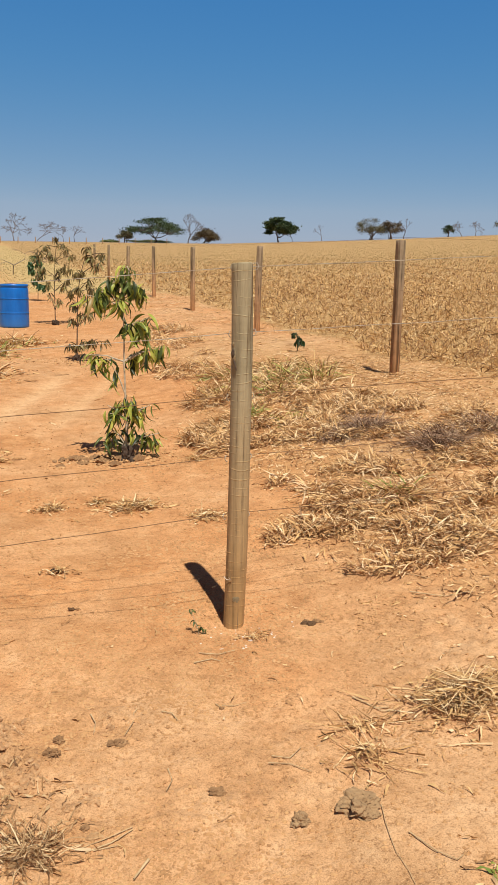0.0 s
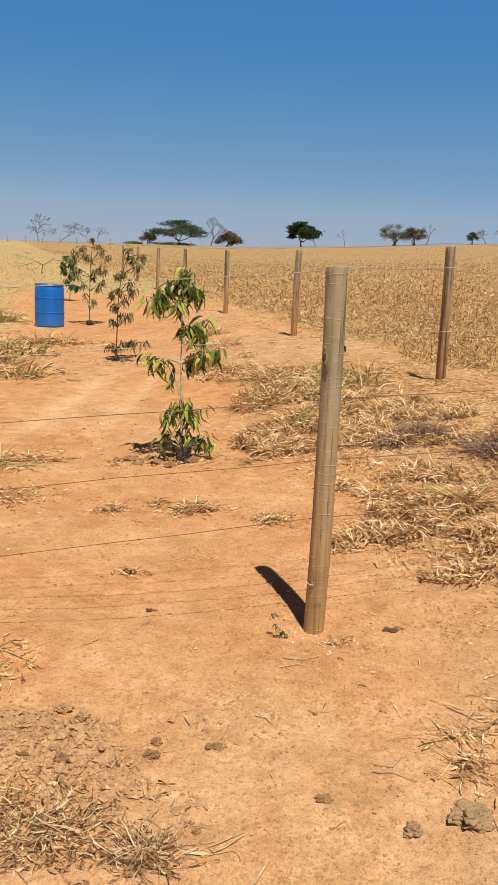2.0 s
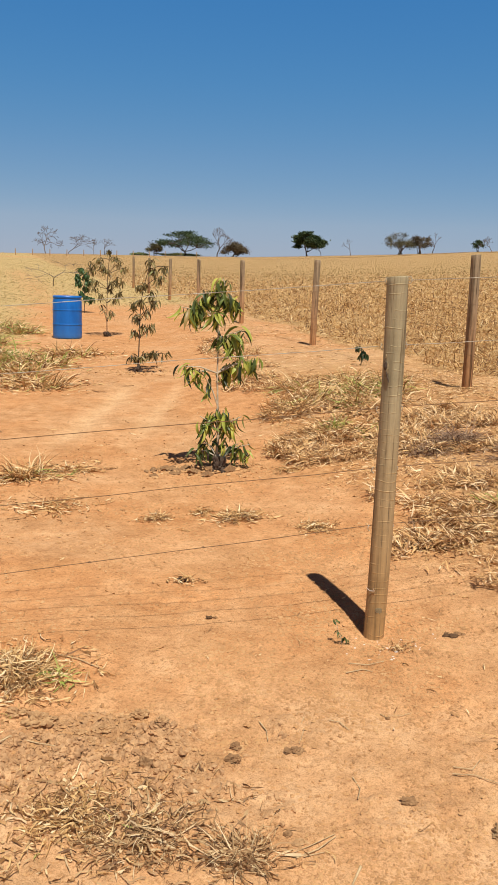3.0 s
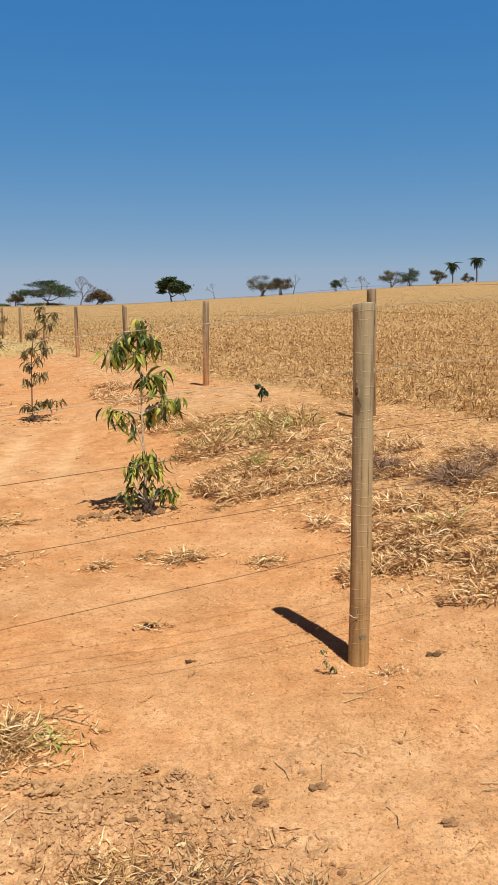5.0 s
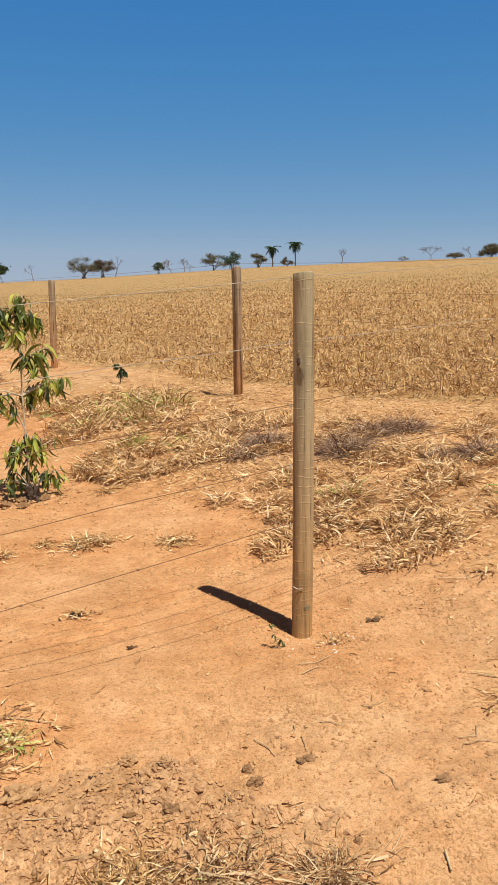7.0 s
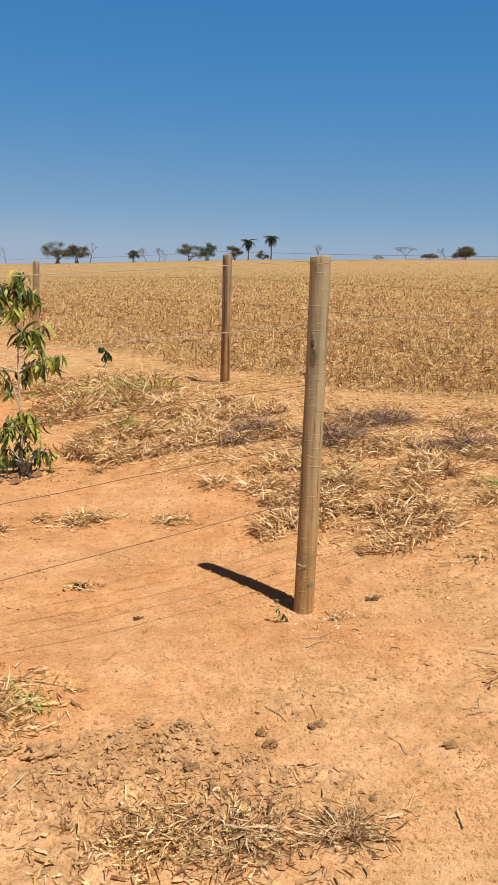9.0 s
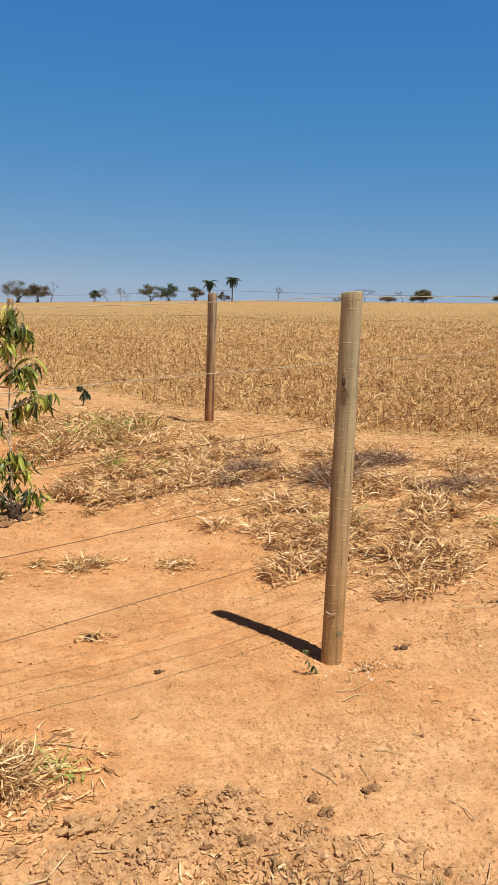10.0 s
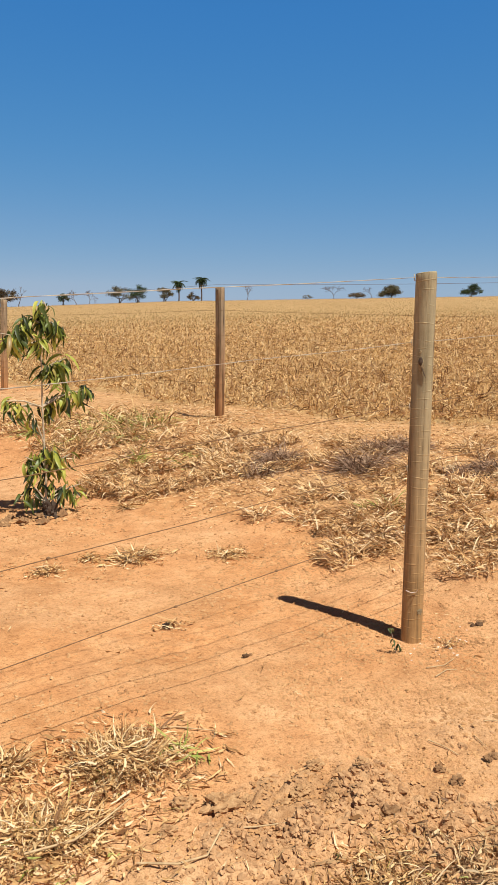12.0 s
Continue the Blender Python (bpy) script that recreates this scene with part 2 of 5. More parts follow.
def straw_material(name, stops, soft=0.25, gloss=0.6):
    """Dry or green leaf blades that differ one from the next and let some light through."""
    mat, n, l, b = material(name, gloss)
    geo = n.new("ShaderNodeNewGeometry")
    c = ramp(n, l, geo.outputs["Random Per Island"], stops)
    v = coords(n, l)
    c = mix(n, l, 0.35, c, ramp(n, l, noise_tex(n, l, v, 25.0, 3), [(0.3, (0.6, 0.58, 0.55)), (0.6, (1, 1, 1))]), "MULTIPLY")
    l.new(c, b.inputs["Base Color"])
    tr, mx = n.new("ShaderNodeBsdfTranslucent"), n.new("ShaderNodeMixShader")
    l.new(c, tr.inputs["Color"])
    mx.inputs[0].default_value = soft
    l.new(b.outputs[0], mx.inputs[1])
    l.new(tr.outputs[0], mx.inputs[2])
    l.new(mx.outputs[0], n["Material Output"].inputs["Surface"])
    return mat


def leaf_material(name, stops):
    """Living leaves, each with its own tint."""
    mat, n, l, b = material(name, 0.42)
    info = n.new("ShaderNodeObjectInfo")
    c = ramp(n, l, info.outputs["Random"], stops)
    v = coords(n, l)
    c = mix(n, l, 0.35, c, ramp(n, l, noise_tex(n, l, v, 30.0, 3), [(0.35, (0.5, 0.5, 0.4)), (0.6, (1, 1, 1))]), "MULTIPLY")
    l.new(c, b.inputs["Base Color"])
    b.inputs["Specular IOR Level"].default_value = 0.4
    tr, mx = n.new("ShaderNodeBsdfTranslucent"), n.new("ShaderNodeMixShader")
    l.new(c, tr.inputs["Color"])
    mx.inputs[0].default_value = 0.38
    l.new(b.outputs[0], mx.inputs[1])
    l.new(tr.outputs[0], mx.inputs[2])
    l.new(mx.outputs[0], n["Material Output"].inputs["Surface"])
    return mat


def post_material(name, low, high, dark, checks, streaks=0.5):
    """Weathered round timber: grain and splits along it, thin pale scratches round it, soil-tinted foot."""
    mat, n, l, b = material(name, 0.88)
    v = coords(n, l)
    sep = n.new("ShaderNodeSeparateXYZ")
    l.new(v, sep.inputs[0])
    up = n.new("ShaderNodeMapRange")
    up.inputs["From Min"].default_value, up.inputs["From Max"].default_value = 0.05, 1.1
    l.new(sep.outputs["Z"], up.inputs["Value"])
    blot = noise_tex(n, l, v, 6.0, 5, 0.65)
    c = mix(n, l, up.outputs[0], low, high)
    grain = noise_tex(n, l, coords(n, l, (70, 70, 2.6)), 1.0, 6, 0.7)
    c = mix(n, l, ramp(n, l, grain, [(0.36, (1, 1, 1)), (0.43, (0.25, 0.25, 0.25)), (0.56, (0, 0, 0))]), c, dark)
    streak = noise_tex(n, l, coords(n, l, (26, 26, 0.9)), 1.0, 5, 0.6)
    c = mix(n, l, streaks, c, ramp(n, l, streak, [(0.36, (0.3, 0.28, 0.25)), (0.44, (0.8, 0.8, 0.78)), (0.52, (1, 1, 1)), (0.66, (1.3, 1.3, 1.29))]), "MULTIPLY")
    c = mix(n, l, 0.7, c, ramp(n, l, blot, [(0.3, (0.6, 0.58, 0.53)), (0.5, (0.95, 0.95, 0.93)), (0.7, (1.15, 1.16, 1.16))]), "MULTIPLY")
    # thin scratches, broken up along their way round the post
    rings = n.new("ShaderNodeTexWave")
    rings.wave_type, rings.bands_direction = "BANDS", "Z"
    for key, val in (("Scale", 9.5), ("Distortion", 12.0), ("Detail", 3.0), ("Detail Scale", 0.4)):
        rings.inputs[key].default_value = val
    l.new(coords(n, l, (0.7, 0.7, 1)), rings.inputs["Vector"])
    thin = ramp(n, l, rings.outputs["Fac"], [(0.955, (0, 0, 0)), (0.99, (1, 1, 1))])
    gone = ramp(n, l, noise_tex(n, l, coords(n, l, (17, 17, 24)), 1.0, 3, 0.6), [(0.45, (0, 0, 0)), (0.62, (checks, checks, checks))])
    scratch = mix(n, l, 1.0, thin, gone, "MULTIPLY")
    c = mix(n, l, scratch, c, mix(n, l, 1.0, c, (1.38, 1.35, 1.28), "MULTIPLY"))
    groove = mix(n, l, 1.0, ramp(n, l, rings.outputs["Fac"], [(0.88, (0, 0, 0)), (0.92, (1, 1, 1)), (0.955, (0, 0, 0))]), gone, "MULTIPLY")
    c = mix(n, l, groove, c, mix(n, l, 1.0, c, (0.72, 0.7, 0.66), "MULTIPLY"))
    l.new(c, b.inputs["Base Color"])
    bump(n, l, b, mix(n, l, 0.3, grain, scratch), 0.9, 0.005)
    return mat


def plain_material(name, stops, scale, rough=0.85, metal=0.0, relief=0.4, depth=0.01):
    mat, n, l, b = material(name, rough, metal)
    f = noise_tex(n, l, coords(n, l), scale, 5, 0.65)
    l.new(ramp(n, l, f, stops), b.inputs["Base Color"])
    if relief:
        bump(n, l, b, f, relief, depth)
    return mat


def drum_material():
    mat, n, l, b = material("blue_plastic", 0.38)
    v = coords(n, l)
    sep = n.new("ShaderNodeSeparateXYZ")
    l.new(v, sep.inputs[0])
    dust = n.new("ShaderNodeMapRange")
    dust.inputs["From Min"].default_value, dust.inputs["From Max"].default_value = 0.36, 0.02
    dust.inputs["To Max"].default_value = 0.4
    l.new(sep.outputs["Z"], dust.inputs["Value"])
    c = ramp(n, l, noise_tex(n, l, coords(n, l, (4, 4, 1.2)), 2.0, 5), [(0.3, (0.003, 0.1, 0.39)), (0.7, (0.005, 0.15, 0.53))])
    c = mix(n, l, dust.outputs[0], c, (0.07, 0.22, 0.46))
    l.new(c, b.inputs["Base Color"])
    b.inputs["Specular IOR Level"].default_value = 0.45
    return mat


SOIL = soil_material()
CROP = straw_material("dry_crop_leaf", [(0.0, (0.12, 0.052, 0.022)), (0.32, (0.41, 0.21, 0.078)), (0.65, (0.67, 0.4, 0.155)), (0.92, (0.81, 0.555, 0.255)), (1.0, (0.92, 0.72, 0.42))], 0.2)
PASTURE = straw_material("pale_grass", [(0.0, (0.45, 0.33, 0.14)), (0.5, (0.58, 0.44, 0.2)), (1.0, (0.66, 0.52, 0.27))], 0.4)
STRAW = straw_material("dry_leaf_litter", [(0.0, (0.2, 0.09, 0.033)), (0.32, (0.52, 0.285, 0.115)), (0.66, (0.77, 0.475, 0.2)), (1.0, (0.94, 0.72, 0.44))], 0.14)
WIRY = straw_material("brown_wiry_leaf", [(0.0, (0.14, 0.065, 0.028)), (0.35, (0.36, 0.205, 0.09)), (0.7, (0.58, 0.38, 0.185)), (1.0, (0.8, 0.6, 0.35))], 0.1)
TUFT = straw_material("dry_tuft_leaf", [(0.0, (0.2, 0.092, 0.034)), (0.35, (0.52, 0.29, 0.11)), (0.7, (0.75, 0.49, 0.215)), (1.0, (0.9, 0.69, 0.41))], 0.12)
GREYTUFT = straw_material("grey_dead_leaf", [(0.0, (0.13, 0.065, 0.036)), (0.5, (0.31, 0.18, 0.105)), (1.0, (0.52, 0.35, 0.22))], 0.12)
GREEN = straw_material("green_blade", [(0.0, (0.16, 0.25, 0.045)), (0.5, (0.36, 0.41, 0.085)), (1.0, (0.62, 0.57, 0.19))])
TWIG = plain_material("dry_twig", [(0.3, (0.36, 0.23, 0.115)), (0.6, (0.58, 0.41, 0.22)), (0.8, (0.72, 0.55, 0.33))], 30, 0.85, 0.0, 0)
CLOD = plain_material("earth_clod", [(0.3, (0.3, 0.16, 0.07)), (0.55, (0.45, 0.26, 0.12)), (0.75, (0.58, 0.36, 0.175))], 60, 0.95, 0, 0.4, 0.004)
LIME = plain_material("white_lime", [(0.3, (0.6, 0.46, 0.34)), (0.7, (0.8, 0.72, 0.62))], 40, 0.85, 0.0, 0)
POST = post_material("treated_post", (0.45, 0.255, 0.1), (0.365, 0.3, 0.18), (0.17, 0.115, 0.06), 1.0, 0.42)
RAWPOST = post_material("raw_post", (0.46, 0.22, 0.09), (0.36, 0.26, 0.16), (0.07, 0.04, 0.022), 0.0, 0.9)
KNOT = plain_material("knot_wood", [(0.3, (0.17, 0.12, 0.06)), (0.7, (0.33, 0.25, 0.14))], 40, 0.85, 0.0, 0)
STONE = plain_material("dark_earth_lump", [(0.3, (0.16, 0.08, 0.035)), (0.55, (0.3, 0.165, 0.075)), (0.75, (0.44, 0.26, 0.125))], 60, 0.95, 0, 0.4, 0.004)
GREYCLOD = plain_material("grey_earth_clod", [(0.3, (0.12, 0.065, 0.03)), (0.41, (0.34, 0.205, 0.1)), (0.75, (0.44, 0.28, 0.14))], 90, 0.95, 0, 0.9, 0.008)
# clod colour made dark to read as small shaded hollows
HOLLOW = plain_material("shaded_hollow_clod", [(0.3, (0.07, 0.035, 0.018)), (0.7, (0.17, 0.095, 0.045))], 60, 0.95, 0, 0.4, 0.004)
BROKEN = plain_material("broken_crust", [(0.3, (0.28, 0.147, 0.066)), (0.5, (0.46, 0.258, 0.122)), (0.7, (0.6, 0.36, 0.18))], 30.0, 0.95, 0, 0.3, 0.003)
CRUMB = plain_material("soil_crumb", [(0.3, (0.34, 0.175, 0.073)), (0.5, (0.49, 0.265, 0.112)), (0.7, (0.6, 0.355, 0.165))], 9.0, 0.95, 0, 0)
DARKLEAF = leaf_material("dark_leaf", [(0.0, (0.012, 0.03, 0.012)), (0.6, (0.03, 0.06, 0.02)), (1.0, (0.07, 0.11, 0.03))])
WEED = leaf_material("weed_leaf", [(0.0, (0.07, 0.1, 0.03)), (0.6, (0.16, 0.2, 0.06)), (1.0, (0.28, 0.3, 0.1))])
WIRE = plain_material("galvanised_wire", [(0.3, (0.33, 0.275, 0.2)), (0.7, (0.52, 0.45, 0.35))], 60, 0.5, 0.0, 0)
RUST = plain_material("rusty_wire", [(0.3, (0.12, 0.062, 0.03)), (0.7, (0.28, 0.16, 0.075))], 60, 0.7, 0.0, 0)
DRUM = drum_material()
# wide tint range: darkest stop stands for shaded leaves, brightest for glossy lit ones
MANGO = leaf_material("mango_leaf", [(0.0, (0.035, 0.045, 0.018)), (0.25, (0.085, 0.11, 0.03)), (0.5, (0.2, 0.25, 0.05)), (0.72, (0.46, 0.49, 0.085)), (0.94, (0.72, 0.68, 0.14)), (1.0, (0.36, 0.2, 0.09))])
BROWNMANGO = leaf_material("stressed_leaf", [(0.0, (0.085, 0.062, 0.028)), (0.35, (0.22, 0.175, 0.07)), (0.7, (0.4, 0.33, 0.135)), (0.9, (0.48, 0.35, 0.16)), (1.0, (0.3, 0.31, 0.1))])
FRESH = leaf_material("fresh_leaf", [(0.0, (0.035, 0.085, 0.03)), (0.5, (0.075, 0.155, 0.05)), (1.0, (0.16, 0.26, 0.09))])
BARK = plain_material("sapling_bark", [(0.3, (0.34, 0.26, 0.16)), (0.7, (0.6, 0.5, 0.36))], 30, 0.85, 0.0, 0.15, 0.0008)
DARKBARK = plain_material("dark_bark", [(0.3, (0.045, 0.028, 0.02)), (0.7, (0.11, 0.075, 0.05))], 40, 0.9, 0, 0.3, 0.002)
TREEBARK = plain_material("tree_bark", [(0.3, (0.07, 0.05, 0.038)), (0.7, (0.16, 0.12, 0.09))], 3)
GREYBARK = plain_material("bare_bark", [(0.3, (0.11, 0.085, 0.07)), (0.7, (0.22, 0.18, 0.155))], 3)
CROWN = straw_material("dark_crown", [(0.0, (0.03, 0.05, 0.022)), (0.6, (0.06, 0.095, 0.038)), (1.0, (0.11, 0.14, 0.06))], 0.2)
OLIVECROWN = straw_material("olive_crown", [(0.0, (0.08, 0.075, 0.042)), (0.6, (0.16, 0.145, 0.08)), (1.0, (0.26, 0.225, 0.125))], 0.25)
THICKET = straw_material("far_thicket", [(0.0, (0.16, 0.2, 0.08)), (1.0, (0.3, 0.34, 0.14))], 0.4)
FARCROP = straw_material("far_crop", [(0.0, (0.36, 0.245, 0.1)), (0.5, (0.5, 0.36, 0.16)), (1.0, (0.62, 0.47, 0.23))], 0.55)
RUSTCROWN = straw_material("rusty_crown", [(0.0, (0.07, 0.05, 0.03)), (0.6, (0.14, 0.1, 0.055)), (1.0, (0.23, 0.175, 0.09))], 0.2)


# ---- the land: one sheet to the horizon ----
def graded(lo, hi, step, far_lo, far_hi, growth=1.13):
    mid = list(np.arange(lo, hi, step))
    def arm(start, end, sign):
        out, d, p = [], step, start
        while (end - p) * sign > 0:
            d *= growth
            p += sign * d
            out.append(p)
        return out
    return np.array(arm(lo, far_lo, -1)[::-1] + mid + arm(mid[-1], far_hi, 1))


def wheel_track(x, y):
    """Two pale wheel marks that cross the yard aslant."""
    c = -0.72 + (y - 8.3) * 0.22 + 0.1 * fbm(x * 0.6, y * 0.6, 2)
    pair = np.exp(-(((x - c) / 0.14) ** 2)) + 0.8 * np.exp(-(((x - c - 0.66) / 0.12) ** 2))
    return pair * sstep(6.9, 8.0, y) * (1 - sstep(10.4, 12.0, y))


# trampled, broken soil: centre x, y, radii, strength
LOOSE = [(-0.5, 2.6, 0.4, 0.19, 1.0), (-0.32, 2.42, 0.25, 0.14, 0.8), (-0.8, 2.5, 0.2, 0.16, 0.6), (-0.15, 2.2, 0.2, 0.1, 0.5), (-0.55, 2.25, 0.45, 0.15, 0.7), (0.12, 2.62, 0.12, 0.12, 0.3), (0.35, 2.1, 0.2, 0.12, 0.3), (0.28, 6.33, 0.35, 0.16, 0.6), (1.75, 3.1, 0.55, 0.25, 0.22)]


def loose_soil(x, y):
    d = np.zeros_like(x)
    for cx, cy, rx, ry, k in LOOSE:
        d = np.maximum(d, k * (1 - sstep(0.35, 1.3, ((x - cx) / rx) ** 2 + ((y - cy) / ry) ** 2 + 0.9 * fbm(x * 7, y * 7, 2))))
    return d


def relief(x, y):
    near = 1 - sstep(10, 30, np.hypot(x, y))
    rough = 0.35 + 0.65 * sstep(-0.05, 0.25, fbm(x * 1.6 + 4, y * 1.6)) + 0.8 * sstep(0.9, 1.8, x) * (1 - sstep(8, 10, y))
    h = 0.012 * fbm(x * 0.7, y * 0.7, 2) + 0.009 * fbm(x * 3.1, y * 3.1, 2)
    h = h + rough * (0.006 * fbm(x * 9, y * 9, 2) + 0.008 * fbm(x * 23, y * 23, 2) + 0.006 * fbm(x * 43, y * 43, 2) - 0.008 * np.abs(fbm(x * 14 + 9, y * 14, 2)) + 0.002)
    lumps = np.abs(fbm(x * 8 + 3, y * 13, 2))
    h = h + loose_soil(x, y) * (0.11 * lumps + 0.04 * np.abs(fbm(x * 21, y * 30, 2)) + 0.014 * fbm(x * 42, y * 47, 2) - 0.012)
    rut = -0.025 * wheel_track(x, y)
    return near * (h + rut)


def land(x, y):
    x, y = np.asarray(x, float), np.asarray(y, float)
    return ground_z(x, y) + relief(x, y)


def straw_zone(x, y):
    """Ground strewn with trodden straw between the yard and the crop."""
    edge = np.interp(y, [3, 4, 5, 6, 9, 14], [1.5, 1.15, 1.2, 1.0, 1.1, 1.3]) + 0.5 * fbm(x * 1.2 + 2, y * 1.2)
    return sstep(-0.1, 0.5, x - edge) * sstep(2.75, 3.4, y + 0.5 * fbm(x * 1.5, y * 1.5)) * (1 - sstep(10, 15, y)) * (1 - crop_cover(x, y))


def build_ground():
    gx = graded(-1.35, 2.1, 0.0105, -2500, 2500, 1.07)
    gy = graded(1.75, 4.4, 0.0105, -300, 3200, 1.05)
    X, Y = np.meshgrid(gx, gy)
    x, y = X.ravel(), Y.ravel()
    V = np.stack([x, y, land(x, y)], 1)
    nx = len(gx)
    i = (np.arange(len(gy) - 1)[:, None] * nx + np.arange(nx - 1)[None]).ravel()
    me = smooth(quads("ground", V, np.stack([i, i + 1, i + nx + 1, i + nx], 1)))
    cover = np.clip(0.92 * crop_cover(x, y) + 0.45 * mat_density(x, y) + 0.3 * straw_zone(x, y), 0, 1)
    dust = 0.18 + 0.75 * (1 - sstep(2.3, 3.3, y + 0.25 * fbm(x * 1.3, y * 1.3))) + 0.35 * sstep(1.0, 2.2, x) + 0.3 * np.exp(-(((x + 0.4) / 0.5) ** 2)) * sstep(6, 9, y) * (1 - sstep(13, 17, y)) + 0.5 * fbm(x * 0.9 + 7, y * 0.9)
    for key, val in (("cover", cover), ("loose", loose_soil(x, y)), ("track", 0.5 * wheel_track(x, y)), ("lea", pasture_cover(x, y)), ("dust", np.clip(dust, 0, 1))):
        a = me.attributes.new(key, "FLOAT", "POINT")
        a.data.foreach_set("value", val.astype(np.float32))
    return thing("ground", "bare orange-red soil with dusty tan patches", "ground", kind="structure", data=me, material=SOIL)


# patches of flattened dry leaves: centre x, y, radii, density
MATS = [
    (1.75, 4.05, 0.6, 0.27, 0.9), (2.16, 4.70, 0.85, 0.45, 1.0), (1.69, 5.19, 0.45, 0.4, 0.8), (2.81, 5.09, 0.8, 0.5, 0.75),
    (1.22, 4.1, 0.22, 0.3, 0.7), (2.3, 3.75, 0.6, 0.3, 0.7), (2.9, 3.85, 0.5, 0.35, 0.55), (1.95, 3.35, 0.6, 0.25, 0.45), (1.55, 3.5, 0.35, 0.2, 0.4), (2.5, 3.25, 0.7, 0.35, 0.4), (1.25, 5.68, 0.4, 0.3, 0.35),
    (1.62, 6.57, 0.75, 0.7, 0.9), (2.19, 7.14, 0.7, 0.9, 0.8), (1.73, 8.09, 0.7, 0.8, 0.75), (2.51, 6.27, 0.8, 0.6, 0.7), (3.12, 5.95, 0.6, 0.5, 0.6),
    (3.56, 4.66, 0.6, 0.7, 0.6), (4.23, 5.23, 0.7, 0.6, 0.45), (1.47, 10.44, 0.6, 1.4, 0.4), (2.09, 9.37, 0.6, 1.0, 0.4), (1.62, 14.06, 0.5, 2.0, 0.35),
]


def mat_density(x, y):
    d = np.zeros_like(np.asarray(x, float))
    for cx, cy, rx, ry, k in MATS:
        q = ((x - cx) / rx) ** 2 + ((y - cy) / ry) ** 2
        d = np.maximum(d, k * (1 - sstep(0.5, 1.25, q + 0.5 * fbm(x * 4, y * 4, 2))))
    d = d * (0.2 + 0.8 * sstep(-0.1, 0.18, fbm(x * 2.7 + 9, y * 3.3)))
    return d * sstep(0.1, 0.35, d)


build_ground()


# ---- fences ----
def post_mesh(name, r, h, seed, cracks=0, below=0.12, lean=(0, 0), segs=22, rings=34, bow=(0, 0)):
    rs = np.random.RandomState(seed)
    zs = np.append(np.linspace(-below, h - 0.005, rings - 1), h)
    V, F = [], []
    off = rs.rand(4) * 50
    where = rs.rand(max(cracks, 1)) * 2 * math.pi
    for z in zs:
        f = z / h
        arch = 4 * max(f, 0) * (1 - f)
        cx = lean[0] * f + bow[0] * arch + 0.006 * float(vnoise(np.array([z * 2 + off[0]]), np.array([0.3]))[0])
        cy = lean[1] * f + bow[1] * arch + 0.006 * float(vnoise(np.array([z * 2 + off[1]]), np.array([0.7]))[0])
        chamfer = 0.93 if z == zs[-1] else 1.0
        for k in range(segs):
            a = 2 * math.pi * k / segs
            bumpy = 1 + 0.05 * float(vnoise(np.array([math.cos(a) * 1.5 + off[2]]), np.array([math.sin(a) * 1.5 + z * 2.2 + off[3]]))[0])
            for w in where[:cracks]:
                bumpy -= 0.24 * math.exp(-(((a - w - 0.2 * math.sin(z * 2) + math.pi) % (2 * math.pi) - math.pi) / 0.12) ** 2)
            q = r * bumpy * (1.03 - 0.05 * f) * chamfer
            V.append((cx + q * math.cos(a), cy + q * math.sin(a), z + (0.004 * math.sin(a + off[0]) if z == zs[-1] else 0)))
    for i in range(rings - 1):
        for k in range(segs):
            a, b = i * segs + k, i * segs + (k + 1) % segs
            F.append((a, b, b + segs, a + segs))
    # end grain: a ring of faces to a small centre ring
    n = len(V)
    top = (rings - 1) * segs
    for k in range(segs):
        v = V[top + k]
        V.append((lean[0] + (v[0] - lean[0]) * 0.1, lean[1] + (v[1] - lean[1]) * 0.1, h + 0.002))
    for k in range(segs):
        F.append((top + k, top + (k + 1) % segs, n + (k + 1) % segs, n + k))
    for k in range(segs // 2 - 1):
        F.append((n + k, n + k + 1, n + segs - 2 - k, n + segs - 1 - k))
    me = quads(name, V, F)
    flags = np.ones(len(F), bool)
    flags[-(segs + segs // 2 - 1):] = False
    me.polygons.foreach_set("use_smooth", flags)
    return me


def lump_mesh(name, size, seed, sub=2, rough=0.35, flat=1.0):
    """An irregular clod."""
    bm = bmesh.new()
    bmesh.ops.create_icosphere(bm, subdivisions=sub, radius=1.0)
    rs = np.random.RandomState(seed)
    o = Vector(rs.rand(3) * 40)
    for v in bm.verts:
        k = 1 + rough * noise.noise(v.co * 1.3 + o) + rough * 0.6 * noise.noise(v.co * 3.1 + o) + rough * 0.45 * noise.noise(v.co * 7 + o) + rough * 0.25 * noise.noise(v.co * 15 + o)
        v.co = Vector((v.co.x * size[0], v.co.y * size[1], v.co.z * size[2])) * k
        if v.co.z < 0:
            v.co.z *= flat
    me = bpy.data.meshes.new(name)
    bm.to_mesh(me)
    bm.free()
    return me


def staple(side):
    """A short bent fencing staple on a post's flank."""
    return tubes("staple", [([(-0.006, 0, 0.012), (side * 0.010, -0.004, 0.014), (side * 0.016, -0.008, 0.0), (side * 0.008, -0.006, -0.012), (-0.004, 0, -0.01)], [0.0018] * 5)], 5)


def wire_between(a, b, sag, n=14, wob=0.004, seed=0):
    rs = np.random.RandomState(seed)
    pts = []
    for i in range(n + 1):
        f = i / n
        p = Vector(a).lerp(Vector(b), f)
        p.z -= sag * 4 * f * (1 - f)
        if 0 < i < n:
            p.z += wob * (rs.rand() - 0.5)
            p.y += wob * (rs.rand() - 0.5)
        pts.append(tuple(p))
    return pts


